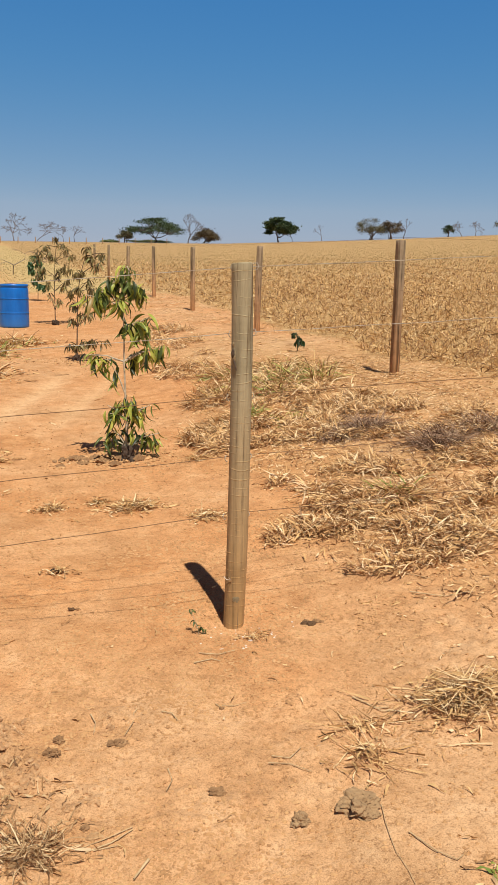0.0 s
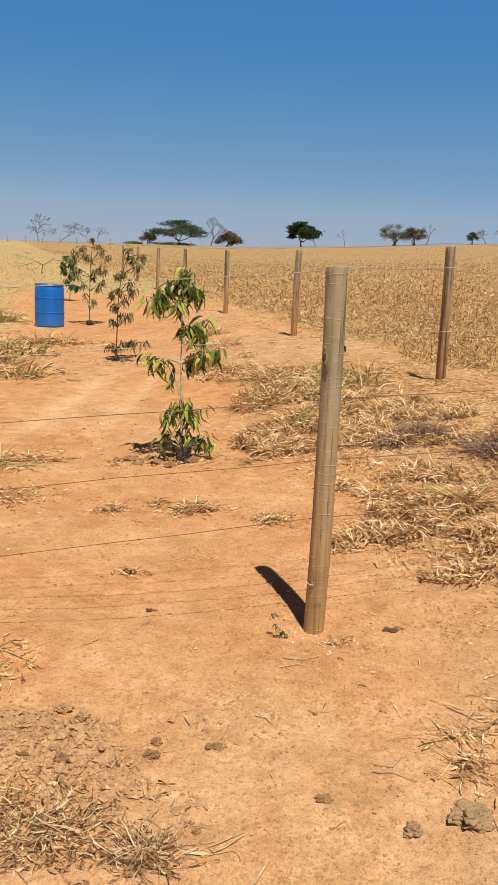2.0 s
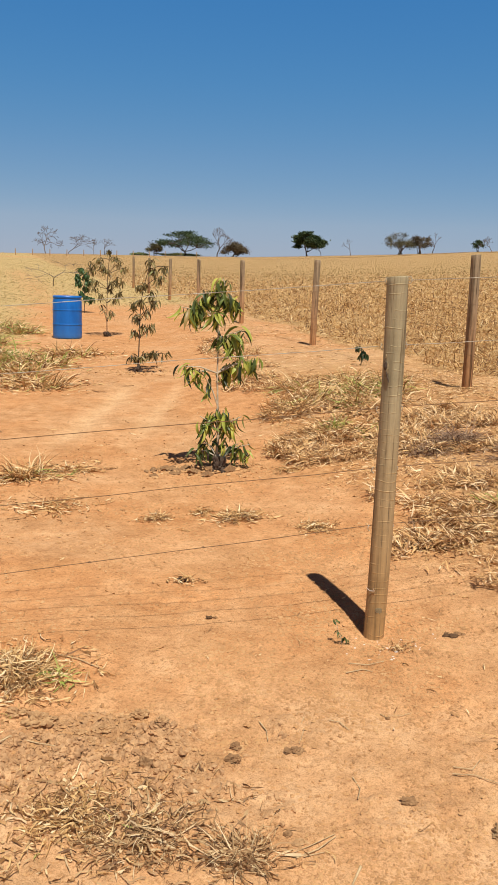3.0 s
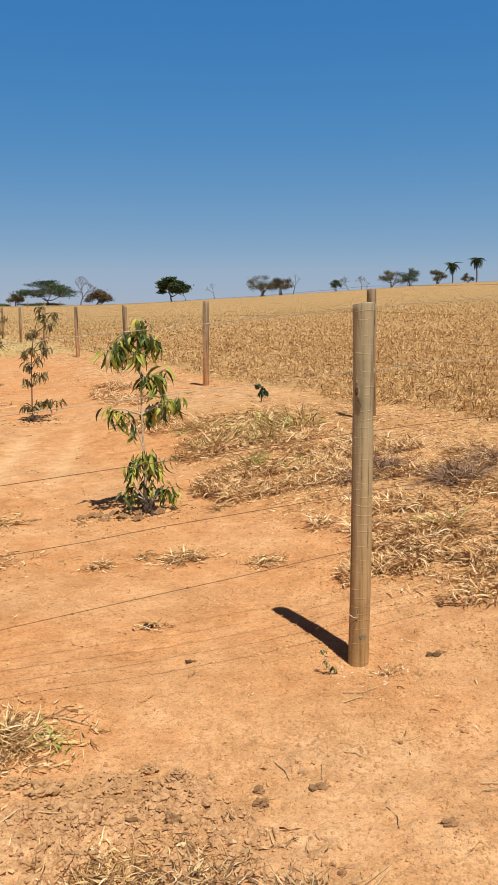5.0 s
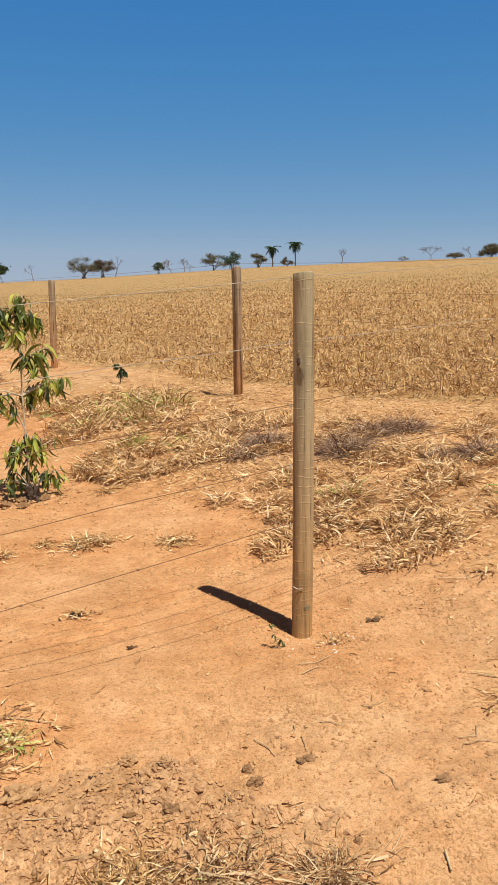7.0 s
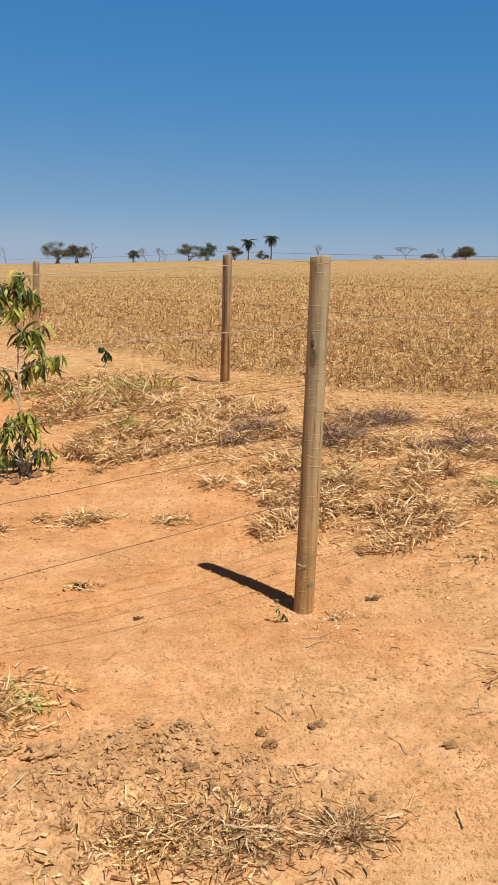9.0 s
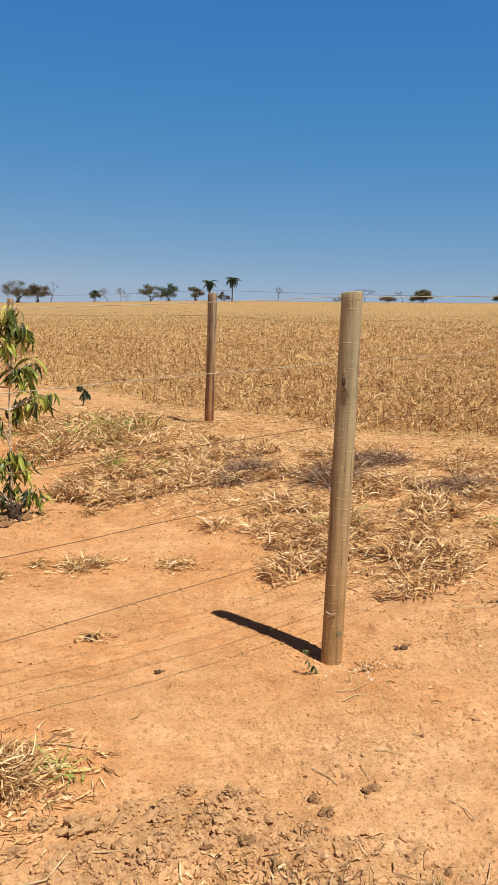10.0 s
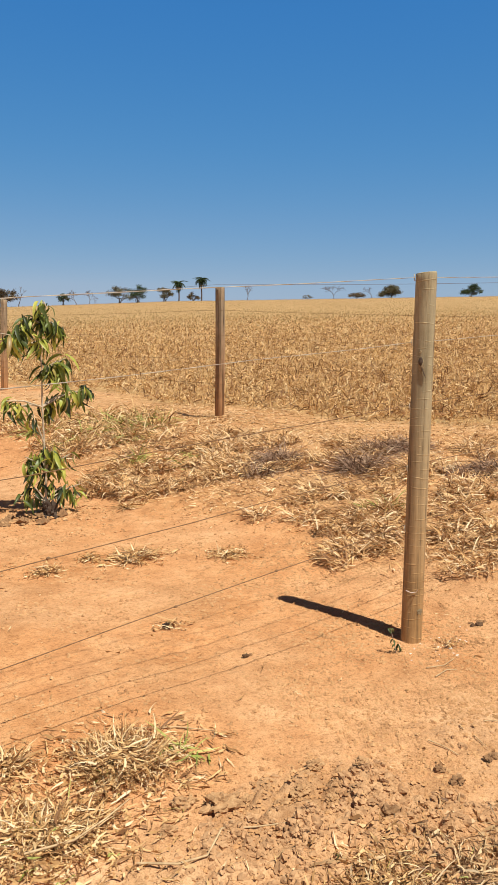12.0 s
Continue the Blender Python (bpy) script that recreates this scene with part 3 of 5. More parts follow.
HEIGHTS = (1.475, 1.205, 0.94, 0.675, 0.41)
AT_NEAR = (1.545, 1.286, 1.03, 0.778, 0.53)
AT_WEST = (1.2, 0.99, 0.76, 0.51, 0.2)
CORNER = (4.02, 3.45)
NEAR = (0.643, 3.26)
WEST = (-3.3, 2.96)


def twisted(pts, r):
    """Two thin strands laid round one another along a run of points."""
    out = []
    dense = []
    for p, q in zip(pts, pts[1:]):
        for k in range(6):
            dense.append(Vector(p).lerp(Vector(q), k / 6))
    dense.append(Vector(pts[-1]))
    for s in (0, math.pi):
        run = [tuple(v + Vector((0, math.cos(i * 0.9 + s), math.sin(i * 0.9 + s))) * r * 0.8) for i, v in enumerate(dense)]
        out.append((run, [r] * len(run)))
    return out


def build_front_fence():
    fence = thing("wire_fence", "five-strand wire fence on a weathered round treated timber post", "fence", (NEAR[0], NEAR[1], 0))
    o = Vector((NEAR[0], NEAR[1], 0))
    z0 = 0.058
    post = part("fence_post", post_mesh("near_post", 0.0425, 1.503, 3, 0, 0.12, (0.003, -0.022), 40, 70, (0.013, 0.011)), POST, fence, "greenish grey weathered treated round post", pose(0, 0, z0))
    kz = 1.148
    # old branch scar; solid dark lumps stand in for its shaded hollow and split
    knot = part("knot", lump_mesh("knot", (0.011, 0.0055, 0.03), 5, 3, 0.3), KNOT, post, "raised scar with dark hole", pose(-0.024, -0.031, kz - 0.008, 0, 0, -59))
    part("knot_hole", lump_mesh("knot_hole", (0.0085, 0.005, 0.017), 6, 3, 0.25), DARKBARK, knot, "black lump in place of the shaded hollow", pose(-0.001, -0.006, 0.012))
    part("crack", lump_mesh("knot_crack", (0.0022, 0.004, 0.026), 12, 2, 0.2), DARKBARK, knot, "dark lump in place of a split below the hole", pose(0.011, -0.004, -0.03, 0, -22, 0))
    part("knot", lump_mesh("knot_bud", (0.007, 0.005, 0.008), 13, 2, 0.3), KNOT, post, "", pose(-0.025, -0.028, kz + 0.042))
    part("knot", lump_mesh("knot_low", (0.014, 0.004, 0.014), 8, 3, 0.5), KNOT, post, "", pose(0.002, -0.0415, 0.12))
    zl, zr = -0.25, float(land(*CORNER))
    ends = (part("fence_post", post_mesh("end_post", 0.055, 1.5, 14, 2), RAWPOST, fence, "", pose(WEST[0] - o.x, WEST[1] - o.y, zl)),)
    for i, h in enumerate(HEIGHTS):
        left = wire_between((WEST[0], WEST[1] + 0.06, AT_WEST[i]), (NEAR[0], NEAR[1] + 0.0465, AT_NEAR[i]), 0.004, 14, 0.006, 10 + i)
        right = wire_between((NEAR[0], NEAR[1] + 0.0465, AT_NEAR[i]), (CORNER[0], CORNER[1] + 0.05, zr + h), 0.01, 12, 0.006, 30 + i)
        pts = [tuple(Vector(p) - o) for p in left + right[1:]]
        wire = part("wire", tubes("wire", twisted(pts, 0.0009) if i < 2 else [(pts, [0.0016] * len(pts))], 5), WIRE if i < 2 else RUST, fence, "twisted pale galvanised strand" if i < 2 else "rusty brown strand")
        for side in (-1, 1):
            part("staple", staple(side), WIRE, post, "", pose(side * 0.041 + 0.013 * h, 0.014, AT_NEAR[i] - z0 + 0.004 * side))
    for x, z in ((-0.1, 4), (-0.55, 4), (-1.0, 3)):
        f = (x - WEST[0]) / (NEAR[0] - WEST[0])
        zz = AT_WEST[z] + (AT_NEAR[z] - AT_WEST[z]) * f + 0.009
        yy = WEST[1] + (NEAR[1] - WEST[1]) * f + 0.05
        part("wire_knot", lump_mesh("wire_knot", (0.008, 0.004, 0.005), 9, 1, 0.4), RUST, fence, "", pose(x - o.x, yy - o.y, zz - 0.011))
    # loose tie at the foot
    part("tie_wire", tubes("tie_wire", [([(-0.044, -0.004, 0), (-0.036, -0.026, -0.006), (-0.02, -0.04, -0.003), (-0.03, -0.052, 0.008), (-0.034, -0.058, 0.016)], [0.0016] * 5)], 5), LIME, post, "pale loose wire end", pose(0, 0, 0.21))
    return fence


SIDE_POSTS = [(4.02, 3.45, 0.3), (3.388, 8.432, -0.9), (3.005, 13.65, -0.5), (2.65, 18.8, 0.3), (2.28, 24.0, -0.6), (1.88, 29.2, 0.5), (1.46, 34.3, 0.2), (1.05, 39.4, -0.4)]


def build_side_fence():
    x0, y0 = SIDE_POSTS[0][:2]
    fence = thing("wire_fence", "five-strand wire fence on dark cracked round posts along the crop", "fence", (x0, y0, 0))
    o = Vector((x0, y0, 0))
    shapes = [post_mesh("side_post", 0.052, 1.395, 21 + k, 3 + k % 2, 0.15, (0, 0), 44, 30) for k in range(3)]
    tops = []
    for i, (x, y, tip) in enumerate(SIDE_POSTS):
        z = float(land(x, y))
        part("fence_post", shapes[i % 3], RAWPOST, fence, "dark brown cracked timber post" if i < 4 else "", pose(x - x0, y - y0, z, 0.4 * (-1) ** i, tip * 1.6, 70 * i))
        tops.append((x - 0.0, y, z))
    for i, h in enumerate(HEIGHTS):
        pts = []
        for a, b in zip(tops, tops[1:]):
            seg = wire_between((a[0] - 0.06, a[1], a[2] + h - 0.05), (b[0] - 0.06, b[1], b[2] + h - 0.05), 0.015, 6, 0.004, i)
            pts += seg if not pts else seg[1:]
        part("wire", tubes("side_wire", [([tuple(Vector(p) - o) for p in pts], [0.0017] * len(pts))], 4), RUST, fence, "")
    return fence


build_front_fence()
build_side_fence()


def build_far_fence():
    fence = thing("wire_fence", "low grey post fence far across the pasture", "fence", (-10, 150, 0))
    me = post_mesh("far_post", 0.09, 1.3, 40, 0, 0.3, (0, 0), 6, 3)
    for i in range(14):
        x, y = -24 + i * 3.4, 178 + i * 0.4
        part("fence_post", me, RAWPOST, fence, "", pose(x + 10, y - 150, float(land(x, y))))
    return fence


build_far_fence()


# ---- drum ----
def build_drum(x, y):
    z = float(land(x, y)) - 0.005
    drum = thing("plastic_drum", "upright blue plastic drum with dusty foot, on bare soil", "drum", (x, y, z))
    R = 0.292
    profile = [(0.0, 0.012), (0.2, 0.008), (R - 0.03, 0.0), (R - 0.008, 0.01), (R - 0.002, 0.03), (R, 0.08), (R, 0.27), (R, 0.278), (R + 0.007, 0.288), (R + 0.007, 0.296), (R, 0.306), (R, 0.314), (R, 0.42), (R, 0.557), (R, 0.565), (R + 0.007, 0.575), (R + 0.007, 0.583), (R, 0.593), (R, 0.601), (R - 0.002, 0.75), (R - 0.012, 0.79), (R - 0.02, 0.805), (R - 0.006, 0.815), (R - 0.002, 0.835), (R - 0.006, 0.858), (R - 0.022, 0.862), (R - 0.03, 0.85), (R - 0.034, 0.835), (0.1, 0.832), (0.0, 0.832)]
    S = 48
    V = [(r * math.cos(2 * math.pi * k / S), r * math.sin(2 * math.pi * k / S), h) for r, h in profile for k in range(S)]
    F = [(i * S + k, i * S + (k + 1) % S, (i + 1) * S + (k + 1) % S, (i + 1) * S + k) for i in range(len(profile) - 1) for k in range(S)]
    part("body", smooth(quads("drum_body", V, F)), DRUM, drum)
    for a in (0.6, 3.74):
        bm = bmesh.new()
        bmesh.ops.create_cone(bm, cap_ends=True, segments=18, radius1=0.032, radius2=0.028, depth=0.022)
        part("bung", bm, DRUM, drum, "screw cap", pose(0.19 * math.cos(a), 0.19 * math.sin(a), 0.843))


build_drum(-1.15, 17.64)


# ---- saplings ----
def leaf_mesh(name, width, droop, fold, segs=6):
    """A lance-shaped leaf one unit long, folded at its midrib and hanging at the tip."""
    V, F = [], []
    for i in range(segs + 1):
        f = i / segs
        w = width * math.sin(math.pi * min(1, f * 0.96 + 0.03)) ** 0.8 * (1 - 0.25 * f)
        y, z = f * math.cos(droop * f * 0.6), -droop * f * f * 0.6
        ripple = 0.012 * math.sin(f * 17)
        V += [(-w / 2, y, z + fold * w + ripple), (0, y, z), (w / 2, y, z + fold * w - ripple)]
    for i in range(segs):
        a = i * 3
        F += [(a, a + 1, a + 4, a + 3), (a + 1, a + 2, a + 5, a + 4)]
    return smooth(quads(name, V, F))


def build_sapling(name, label, at, height, stem, whorls, leaf_mat, size, seed, width=0.25, stem_r=0.008, group="row of saplings", bark=None, thick=2.0):
    """stem: points (dx, dy, z) up the trunk; whorls: (dx, dy, z, leaves, spread, hang) at branch tips."""
    rs = np.random.RandomState(seed)
    z0 = float(land(*at))
    tree = thing(name, label, "sapling", (at[0], at[1], z0), group)
    n = len(stem)
    part("trunk", tubes("trunk", [(stem, [stem_r * (1.25 - 0.9 * i / (n - 1)) for i in range(n)])], 8), bark or BARK, tree)
    shapes = [leaf_mesh("leaf", width, d, f) for d, f in ((0.8, 0.25), (1.15, 0.15), (1.5, 0.3), (0.95, 0.45))]
    for sh in shapes:
        sh.materials.append(leaf_mat)
    for dx, dy, z, count, spread, hang in whorls:
        tip = Vector((dx, dy, z))
        k = min(range(n), key=lambda i: (Vector(stem[i]) - tip).length + (0.3 if stem[i][2] > z else 0))
        root = Vector(stem[k])
        mid = root.lerp(tip, 0.5) + Vector((0, 0, 0.02))
        if (tip - root).length > 0.03:
            part("branch", tubes("branch", [([root, mid, tip], [0.006, 0.005, 0.003])], 6), bark or BARK, tree)
        for i in range(int(count * thick)):
            a = rs.rand() * 2 * math.pi
            up = radians(max(-86, (16 - 96 * rs.rand() ** 0.55) * hang))
            back = rs.rand() * 0.35 if (tip - root).length > 0.03 else rs.rand() * 0.15
            p = tip.lerp(root, back) + Vector((rs.normal(0, 0.16), rs.normal(0, 0.16), rs.uniform(-0.22, 0.22))) * size
            ln = size * rs.uniform(0.7, 1.2) * spread
            m = Matrix.Translation(p) @ pose(0, 0, 0, 0, 0, math.degrees(a)) @ pose(0, 0, 0, math.degrees(up), rs.uniform(-35, 35), 0) @ Matrix.Diagonal((ln, ln, ln, 1))
            part("leaf", shapes[rs.randint(4)], None, tree, "", m)
    return tree


build_sapling("mango_sapling", "young mango sapling with drooping green and yellow leaves", (0.382, 6.3), 1.48,
    [(0, 0, -0.05), (0.0, 0, 0.1), (0.004, 0, 0.3), (-0.004, 0, 0.5), (-0.012, 0, 0.75), (-0.01, 0, 0.95), (-0.015, 0, 1.15), (0.0, 0, 1.3), (0.03, 0, 1.42)],
    [(-0.03, 0.02, 0.44, 9, 1.0, 1.0), (0.04, -0.03, 0.47, 9, 1.0, 1.0), (0.14, 0.05, 0.38, 7, 0.95, 0.9), (-0.12, -0.03, 0.36, 7, 0.9, 0.9), (0.02, 0.04, 0.26, 6, 0.9, 0.8), (0.17, 0.02, 0.2, 6, 0.9, 0.9), (-0.07, 0.05, 0.2, 4, 0.8, 0.7), (-0.12, 0.02, 0.24, 4, 0.85, 0.9), (0.26, 0, 0.2, 4, 0.75, 1.0), (0.24, 0.03, 0.12, 4, 0.7, 0.7), (-0.18, 0, 0.16, 4, 0.7, 0.8), (0.18, -0.02, 0.42, 4, 0.8, 1.0), (-0.14, 0, 0.42, 4, 0.8, 1.0),
     (0.18, 0.0, 0.84, 9, 1.0, 1.25), (0.28, -0.03, 0.86, 8, 1.0, 1.25), (0.1, 0.06, 0.8, 8, 1.0, 1.2), (-0.27, 0.0, 0.8, 7, 0.95, 1.3), (-0.18, 0.05, 0.75, 5, 0.9, 1.2), (-0.09, 0.0, 0.7, 4, 0.9, 1.3),
     (0.1, 0.0, 1.06, 9, 1.0, 1.2), (0.18, 0.03, 1.08, 8, 1.0, 1.2), (0.03, -0.05, 1.02, 6, 0.95, 1.2), (0.13, 0, 0.96, 6, 1.0, 1.3),
     (-0.2, -0.02, 1.28, 10, 1.05, 1.15), (-0.29, 0.0, 1.24, 9, 1.1, 1.2), (-0.12, 0.04, 1.34, 9, 1.0, 1.1), (0.03, 0.0, 1.35, 10, 1.0, 1.1), (0.12, 0.02, 1.3, 9, 1.0, 1.15), (0.0, 0.0, 1.44, 8, 0.9, 0.9), (-0.06, -0.04, 1.2, 8, 1.0, 1.2)],
    MANGO, 0.142, 4, 0.215, thick=2.35)
build_sapling("mango_sapling", "thin young mango sapling with sparse brownish olive leaves", (0.055, 12.38), 1.69,
    [(0, 0, -0.05), (0.0, 0, 0.2), (0.01, 0, 0.5), (0.015, 0, 0.75), (0.03, 0, 1.0), (0.07, 0, 1.25), (0.14, 0, 1.5), (0.2, 0, 1.6)],
    [(0.0, 0, 0.22, 9, 0.9, 0.7), (0.12, 0, 0.3, 8, 0.9, 0.7), (0.3, 0, 0.33, 7, 1.0, 0.8), (0.42, 0.02, 0.3, 5, 1.0, 0.8), (-0.12, 0, 0.25, 6, 0.9, 0.7), (0.2, 0, 0.72, 7, 0.9, 1.2), (-0.1, 0, 1.0, 7, 0.9, 1.2), (0.3, 0, 1.05, 7, 0.9, 1.2), (0.0, 0, 1.25, 8, 0.9, 1.1), (-0.08, 0.05, 0.62, 7, 0.9, 1.2), (0.1, 0, 0.72, 8, 0.9, 1.2), (-0.05, 0, 0.85, 8, 0.9, 1.1), (0.15, 0.03, 0.95, 7, 0.9, 1.2), (0.02, -0.05, 1.05, 8, 0.9, 1.1), (0.22, 0, 1.2, 8, 0.9, 1.1), (0.1, 0.04, 1.3, 8, 0.9, 1.1), (0.36, 0, 1.42, 8, 0.9, 1.1), (0.2, 0, 1.5, 9, 0.9, 1.0), (0.42, 0.03, 1.55, 7, 0.9, 1.0), (0.16, 0, 1.62, 7, 0.85, 0.9)],
    BROWNMANGO, 0.135, 7, 0.23, bark=DARKBARK, thick=2.6)
build_sapling("mango_sapling", "taller young mango sapling with dull olive leaves", (-0.35, 18.02), 1.84,
    [(0, 0, -0.05), (0.0, 0, 0.3), (0.0, 0, 0.7), (0.01, 0, 1.0), (0.02, 0, 1.3), (0.05, 0, 1.6), (0.07, 0, 1.75)],
    [(0.3, 0, 0.95, 8, 0.9, 1.1), (-0.35, 0, 1.02, 8, 0.9, 1.1), (0.12, 0, 1.15, 8, 0.9, 1.1), (-0.1, 0, 1.5, 9, 0.9, 1.0), (0.3, 0, 1.58, 8, 0.9, 1.0), (-0.36, 0, 1.55, 8, 0.9, 1.0), (0.35, 0, 1.15, 8, 0.9, 1.1), (0.1, 0, 0.55, 7, 0.9, 1.0), (-0.1, 0, 0.65, 7, 0.9, 1.0), (0.2, 0.0, 0.8, 8, 0.9, 1.1), (-0.15, 0, 0.9, 7, 0.9, 1.1), (0.05, 0.05, 1.0, 8, 0.9, 1.1), (-0.3, 0, 1.2, 9, 0.9, 1.1), (0.25, 0, 1.25, 9, 0.9, 1.1), (-0.42, 0, 1.4, 8, 0.9, 1.1), (0.0, 0, 1.4, 9, 0.9, 1.1), (0.42, 0, 1.45, 9, 0.9, 1.1), (-0.2, 0.04, 1.6, 9, 0.9, 1.0), (0.2, 0, 1.65, 9, 0.9, 1.0), (0.05, 0, 1.78, 8, 0.85, 0.9)],
    BROWNMANGO, 0.145, 9, 0.23, bark=DARKBARK, thick=2.6)
build_sapling("broadleaf_sapling", "small leafy bright green sapling beyond the drum", (-0.92, 24.06), 1.27,
    [(0, 0, -0.05), (0.01, 0, 0.3), (0.0, 0, 0.7), (-0.03, 0, 1.2)],
    [(0.1, 0, 0.45, 12, 0.9, 0.7), (0.22, 0, 0.42, 12, 0.9, 0.7), (-0.1, 0, 0.6, 12, 0.9, 0.7), (0.05, 0.1, 0.7, 12, 0.9, 0.7), (-0.15, 0, 0.85, 14, 0.9, 0.7), (0.12, 0, 0.9, 12, 0.9, 0.7), (-0.2, 0, 1.05, 12, 0.9, 0.7), (0.05, 0, 1.1, 12, 0.9, 0.6), (-0.08, 0, 1.2, 10, 0.9, 0.5)],
    FRESH, 0.15, 12, 0.5, bark=DARKBARK, thick=3.2)
build_sapling("seedling", "tiny dark green seedling beside the crop edge", (2.89, 10.63), 0.3,
    [(0, 0, -0.03), (0.01, 0, 0.1), (0.0, 0, 0.22)],
    [(-0.05, 0, 0.24, 7, 1.0, 1.0), (0.03, 0, 0.2, 8, 1.0, 1.1), (0.07, 0, 0.14, 8, 1.0, 1.1), (0.0, 0, 0.12, 6, 0.9, 1.0)],
    DARKLEAF, 0.076, 15, 0.45, 0.006, "seedlings", DARKBARK, 1.5)
build_sapling("weed", "small green weed sprout at the post foot", (0.468, 3.2), 0.12,
    [(0.02, 0, -0.02), (0.015, 0, 0.02), (0.0, 0, 0.06), (-0.015, 0, 0.105)],
    [(-0.015, 0, 0.105, 7, 0.8, 0.2), (0.0, 0, 0.06, 4, 0.9, 0.4), (0.02, 0, 0.035, 6, 0.9, 0.6), (0.04, 0, 0.02, 5, 0.9, 0.5)],
    WEED, 0.026, 18, 0.42, 0.0018, "weeds", BARK, 1.0)


# dug soil and dead leaves round the sapling feet
def build_clods(name, label, at, spread, count, size, seed, material=CLOD):
    rs = np.random.RandomState(seed)
    corners = np.array([(1, 0, 0), (0, 1, 0), (-1, 0, 0), (0, -1, 0), (0.2, 0.1, 1), (0, 0, -1), (0.7, 0.7, 0.45), (-0.7, 0.7, 0.4), (-0.7, -0.7, 0.5), (0.7, -0.7, 0.35)])
    sides = np.array([(0, 6, 4, 9), (1, 7, 4, 6), (2, 8, 4, 7), (3, 9, 4, 8), (0, 5, 1, 6), (1, 5, 2, 7), (2, 5, 3, 8), (3, 5, 0, 9)])
    x, y = rs.normal(at[0], spread[0], count * 3), rs.normal(at[1], spread[1], count * 3)
    ok = rs.rand(count * 3) < 0.2 + 0.8 * sstep(-0.2, 0.4, fbm(x * 2.6 + 1, y * 2.6))
    x, y = x[ok][:count], y[ok][:count]
    n = len(x)
    s = size * rs.uniform(0.3, 1.0, n) ** 2
    turn = rs.rand(n) * 6.283
    c = corners[None] * rs.uniform(0.5, 1.35, (n, 10, 1)) * np.stack([s * rs.uniform(0.8, 1.5, n), s, s * rs.uniform(0.5, 1.0, n)], 1)[:, None]
    cx = c[..., 0] * np.cos(turn)[:, None] - c[..., 1] * np.sin(turn)[:, None]
    cy = c[..., 0] * np.sin(turn)[:, None] + c[..., 1] * np.cos(turn)[:, None]
    V = np.stack([cx + x[:, None], cy + y[:, None], c[..., 2] + (land(x, y) - s * 0.05)[:, None]], -1).reshape(-1, 3)
    F = (sides[None] + (np.arange(n) * 10)[:, None, None]).reshape(-1, 4)
    return thing(name, label, "soil", kind="stuff", data=facet(quads(name, V, F)), material=material)


def build_chunks(label, at, spread, count, size, seed, mat):
    """Angular steep-sided lumps of broken crust, packed close."""
    rs = np.random.RandomState(seed)
    bm = bmesh.new()
    bmesh.ops.create_cube(bm, size=2.0)
    bmesh.ops.subdivide_edges(bm, edges=bm.edges[:], cuts=1, use_grid_fill=True)
    ball = np.array([v.co.normalized()[:] for v in bm.verts])
    bm.verts.index_update()
    sides = np.array([[v.index for v in f.verts] for f in bm.faces])
    bm.free()
    x, y = rs.normal(at[0], spread[0], count * 3), rs.normal(at[1], spread[1], count * 3)
    ok = rs.rand(count * 3) < loose_soil(x, y) * sstep(-0.25, 0.15, fbm(x * 6 + 1, y * 6, 2))
    x, y = x[ok][:count], y[ok][:count]
    n = len(x)
    s = size * (0.25 + 0.75 * rs.rand(n) ** 2.5)
    c = ball[None] * rs.uniform(0.55, 1.3, (n, len(ball), 1)) * np.stack([s * rs.uniform(0.9, 1.7, n), s, s * rs.uniform(0.65, 1.1, n)], 1)[:, None]
    turn = rs.rand(n)[:, None] * 6.283
    tilt = rs.uniform(-0.5, 0.5, n)[:, None]
    c = np.stack([c[..., 0], c[..., 1] * np.cos(tilt) - c[..., 2] * np.sin(tilt), c[..., 1] * np.sin(tilt) + c[..., 2] * np.cos(tilt)], -1)
    V = np.stack([c[..., 0] * np.cos(turn) - c[..., 1] * np.sin(turn) + x[:, None], c[..., 0] * np.sin(turn) + c[..., 1] * np.cos(turn) + y[:, None], c[..., 2] + (land(x, y) - s * 0.12)[:, None]], -1).reshape(-1, 3)
    F = (sides[None] + (np.arange(n) * len(ball))[:, None, None]).reshape(-1, 4)
    return thing("broken_soil", label, "soil", kind="stuff", data=facet(quads("broken_soil", V, F)), material=mat)


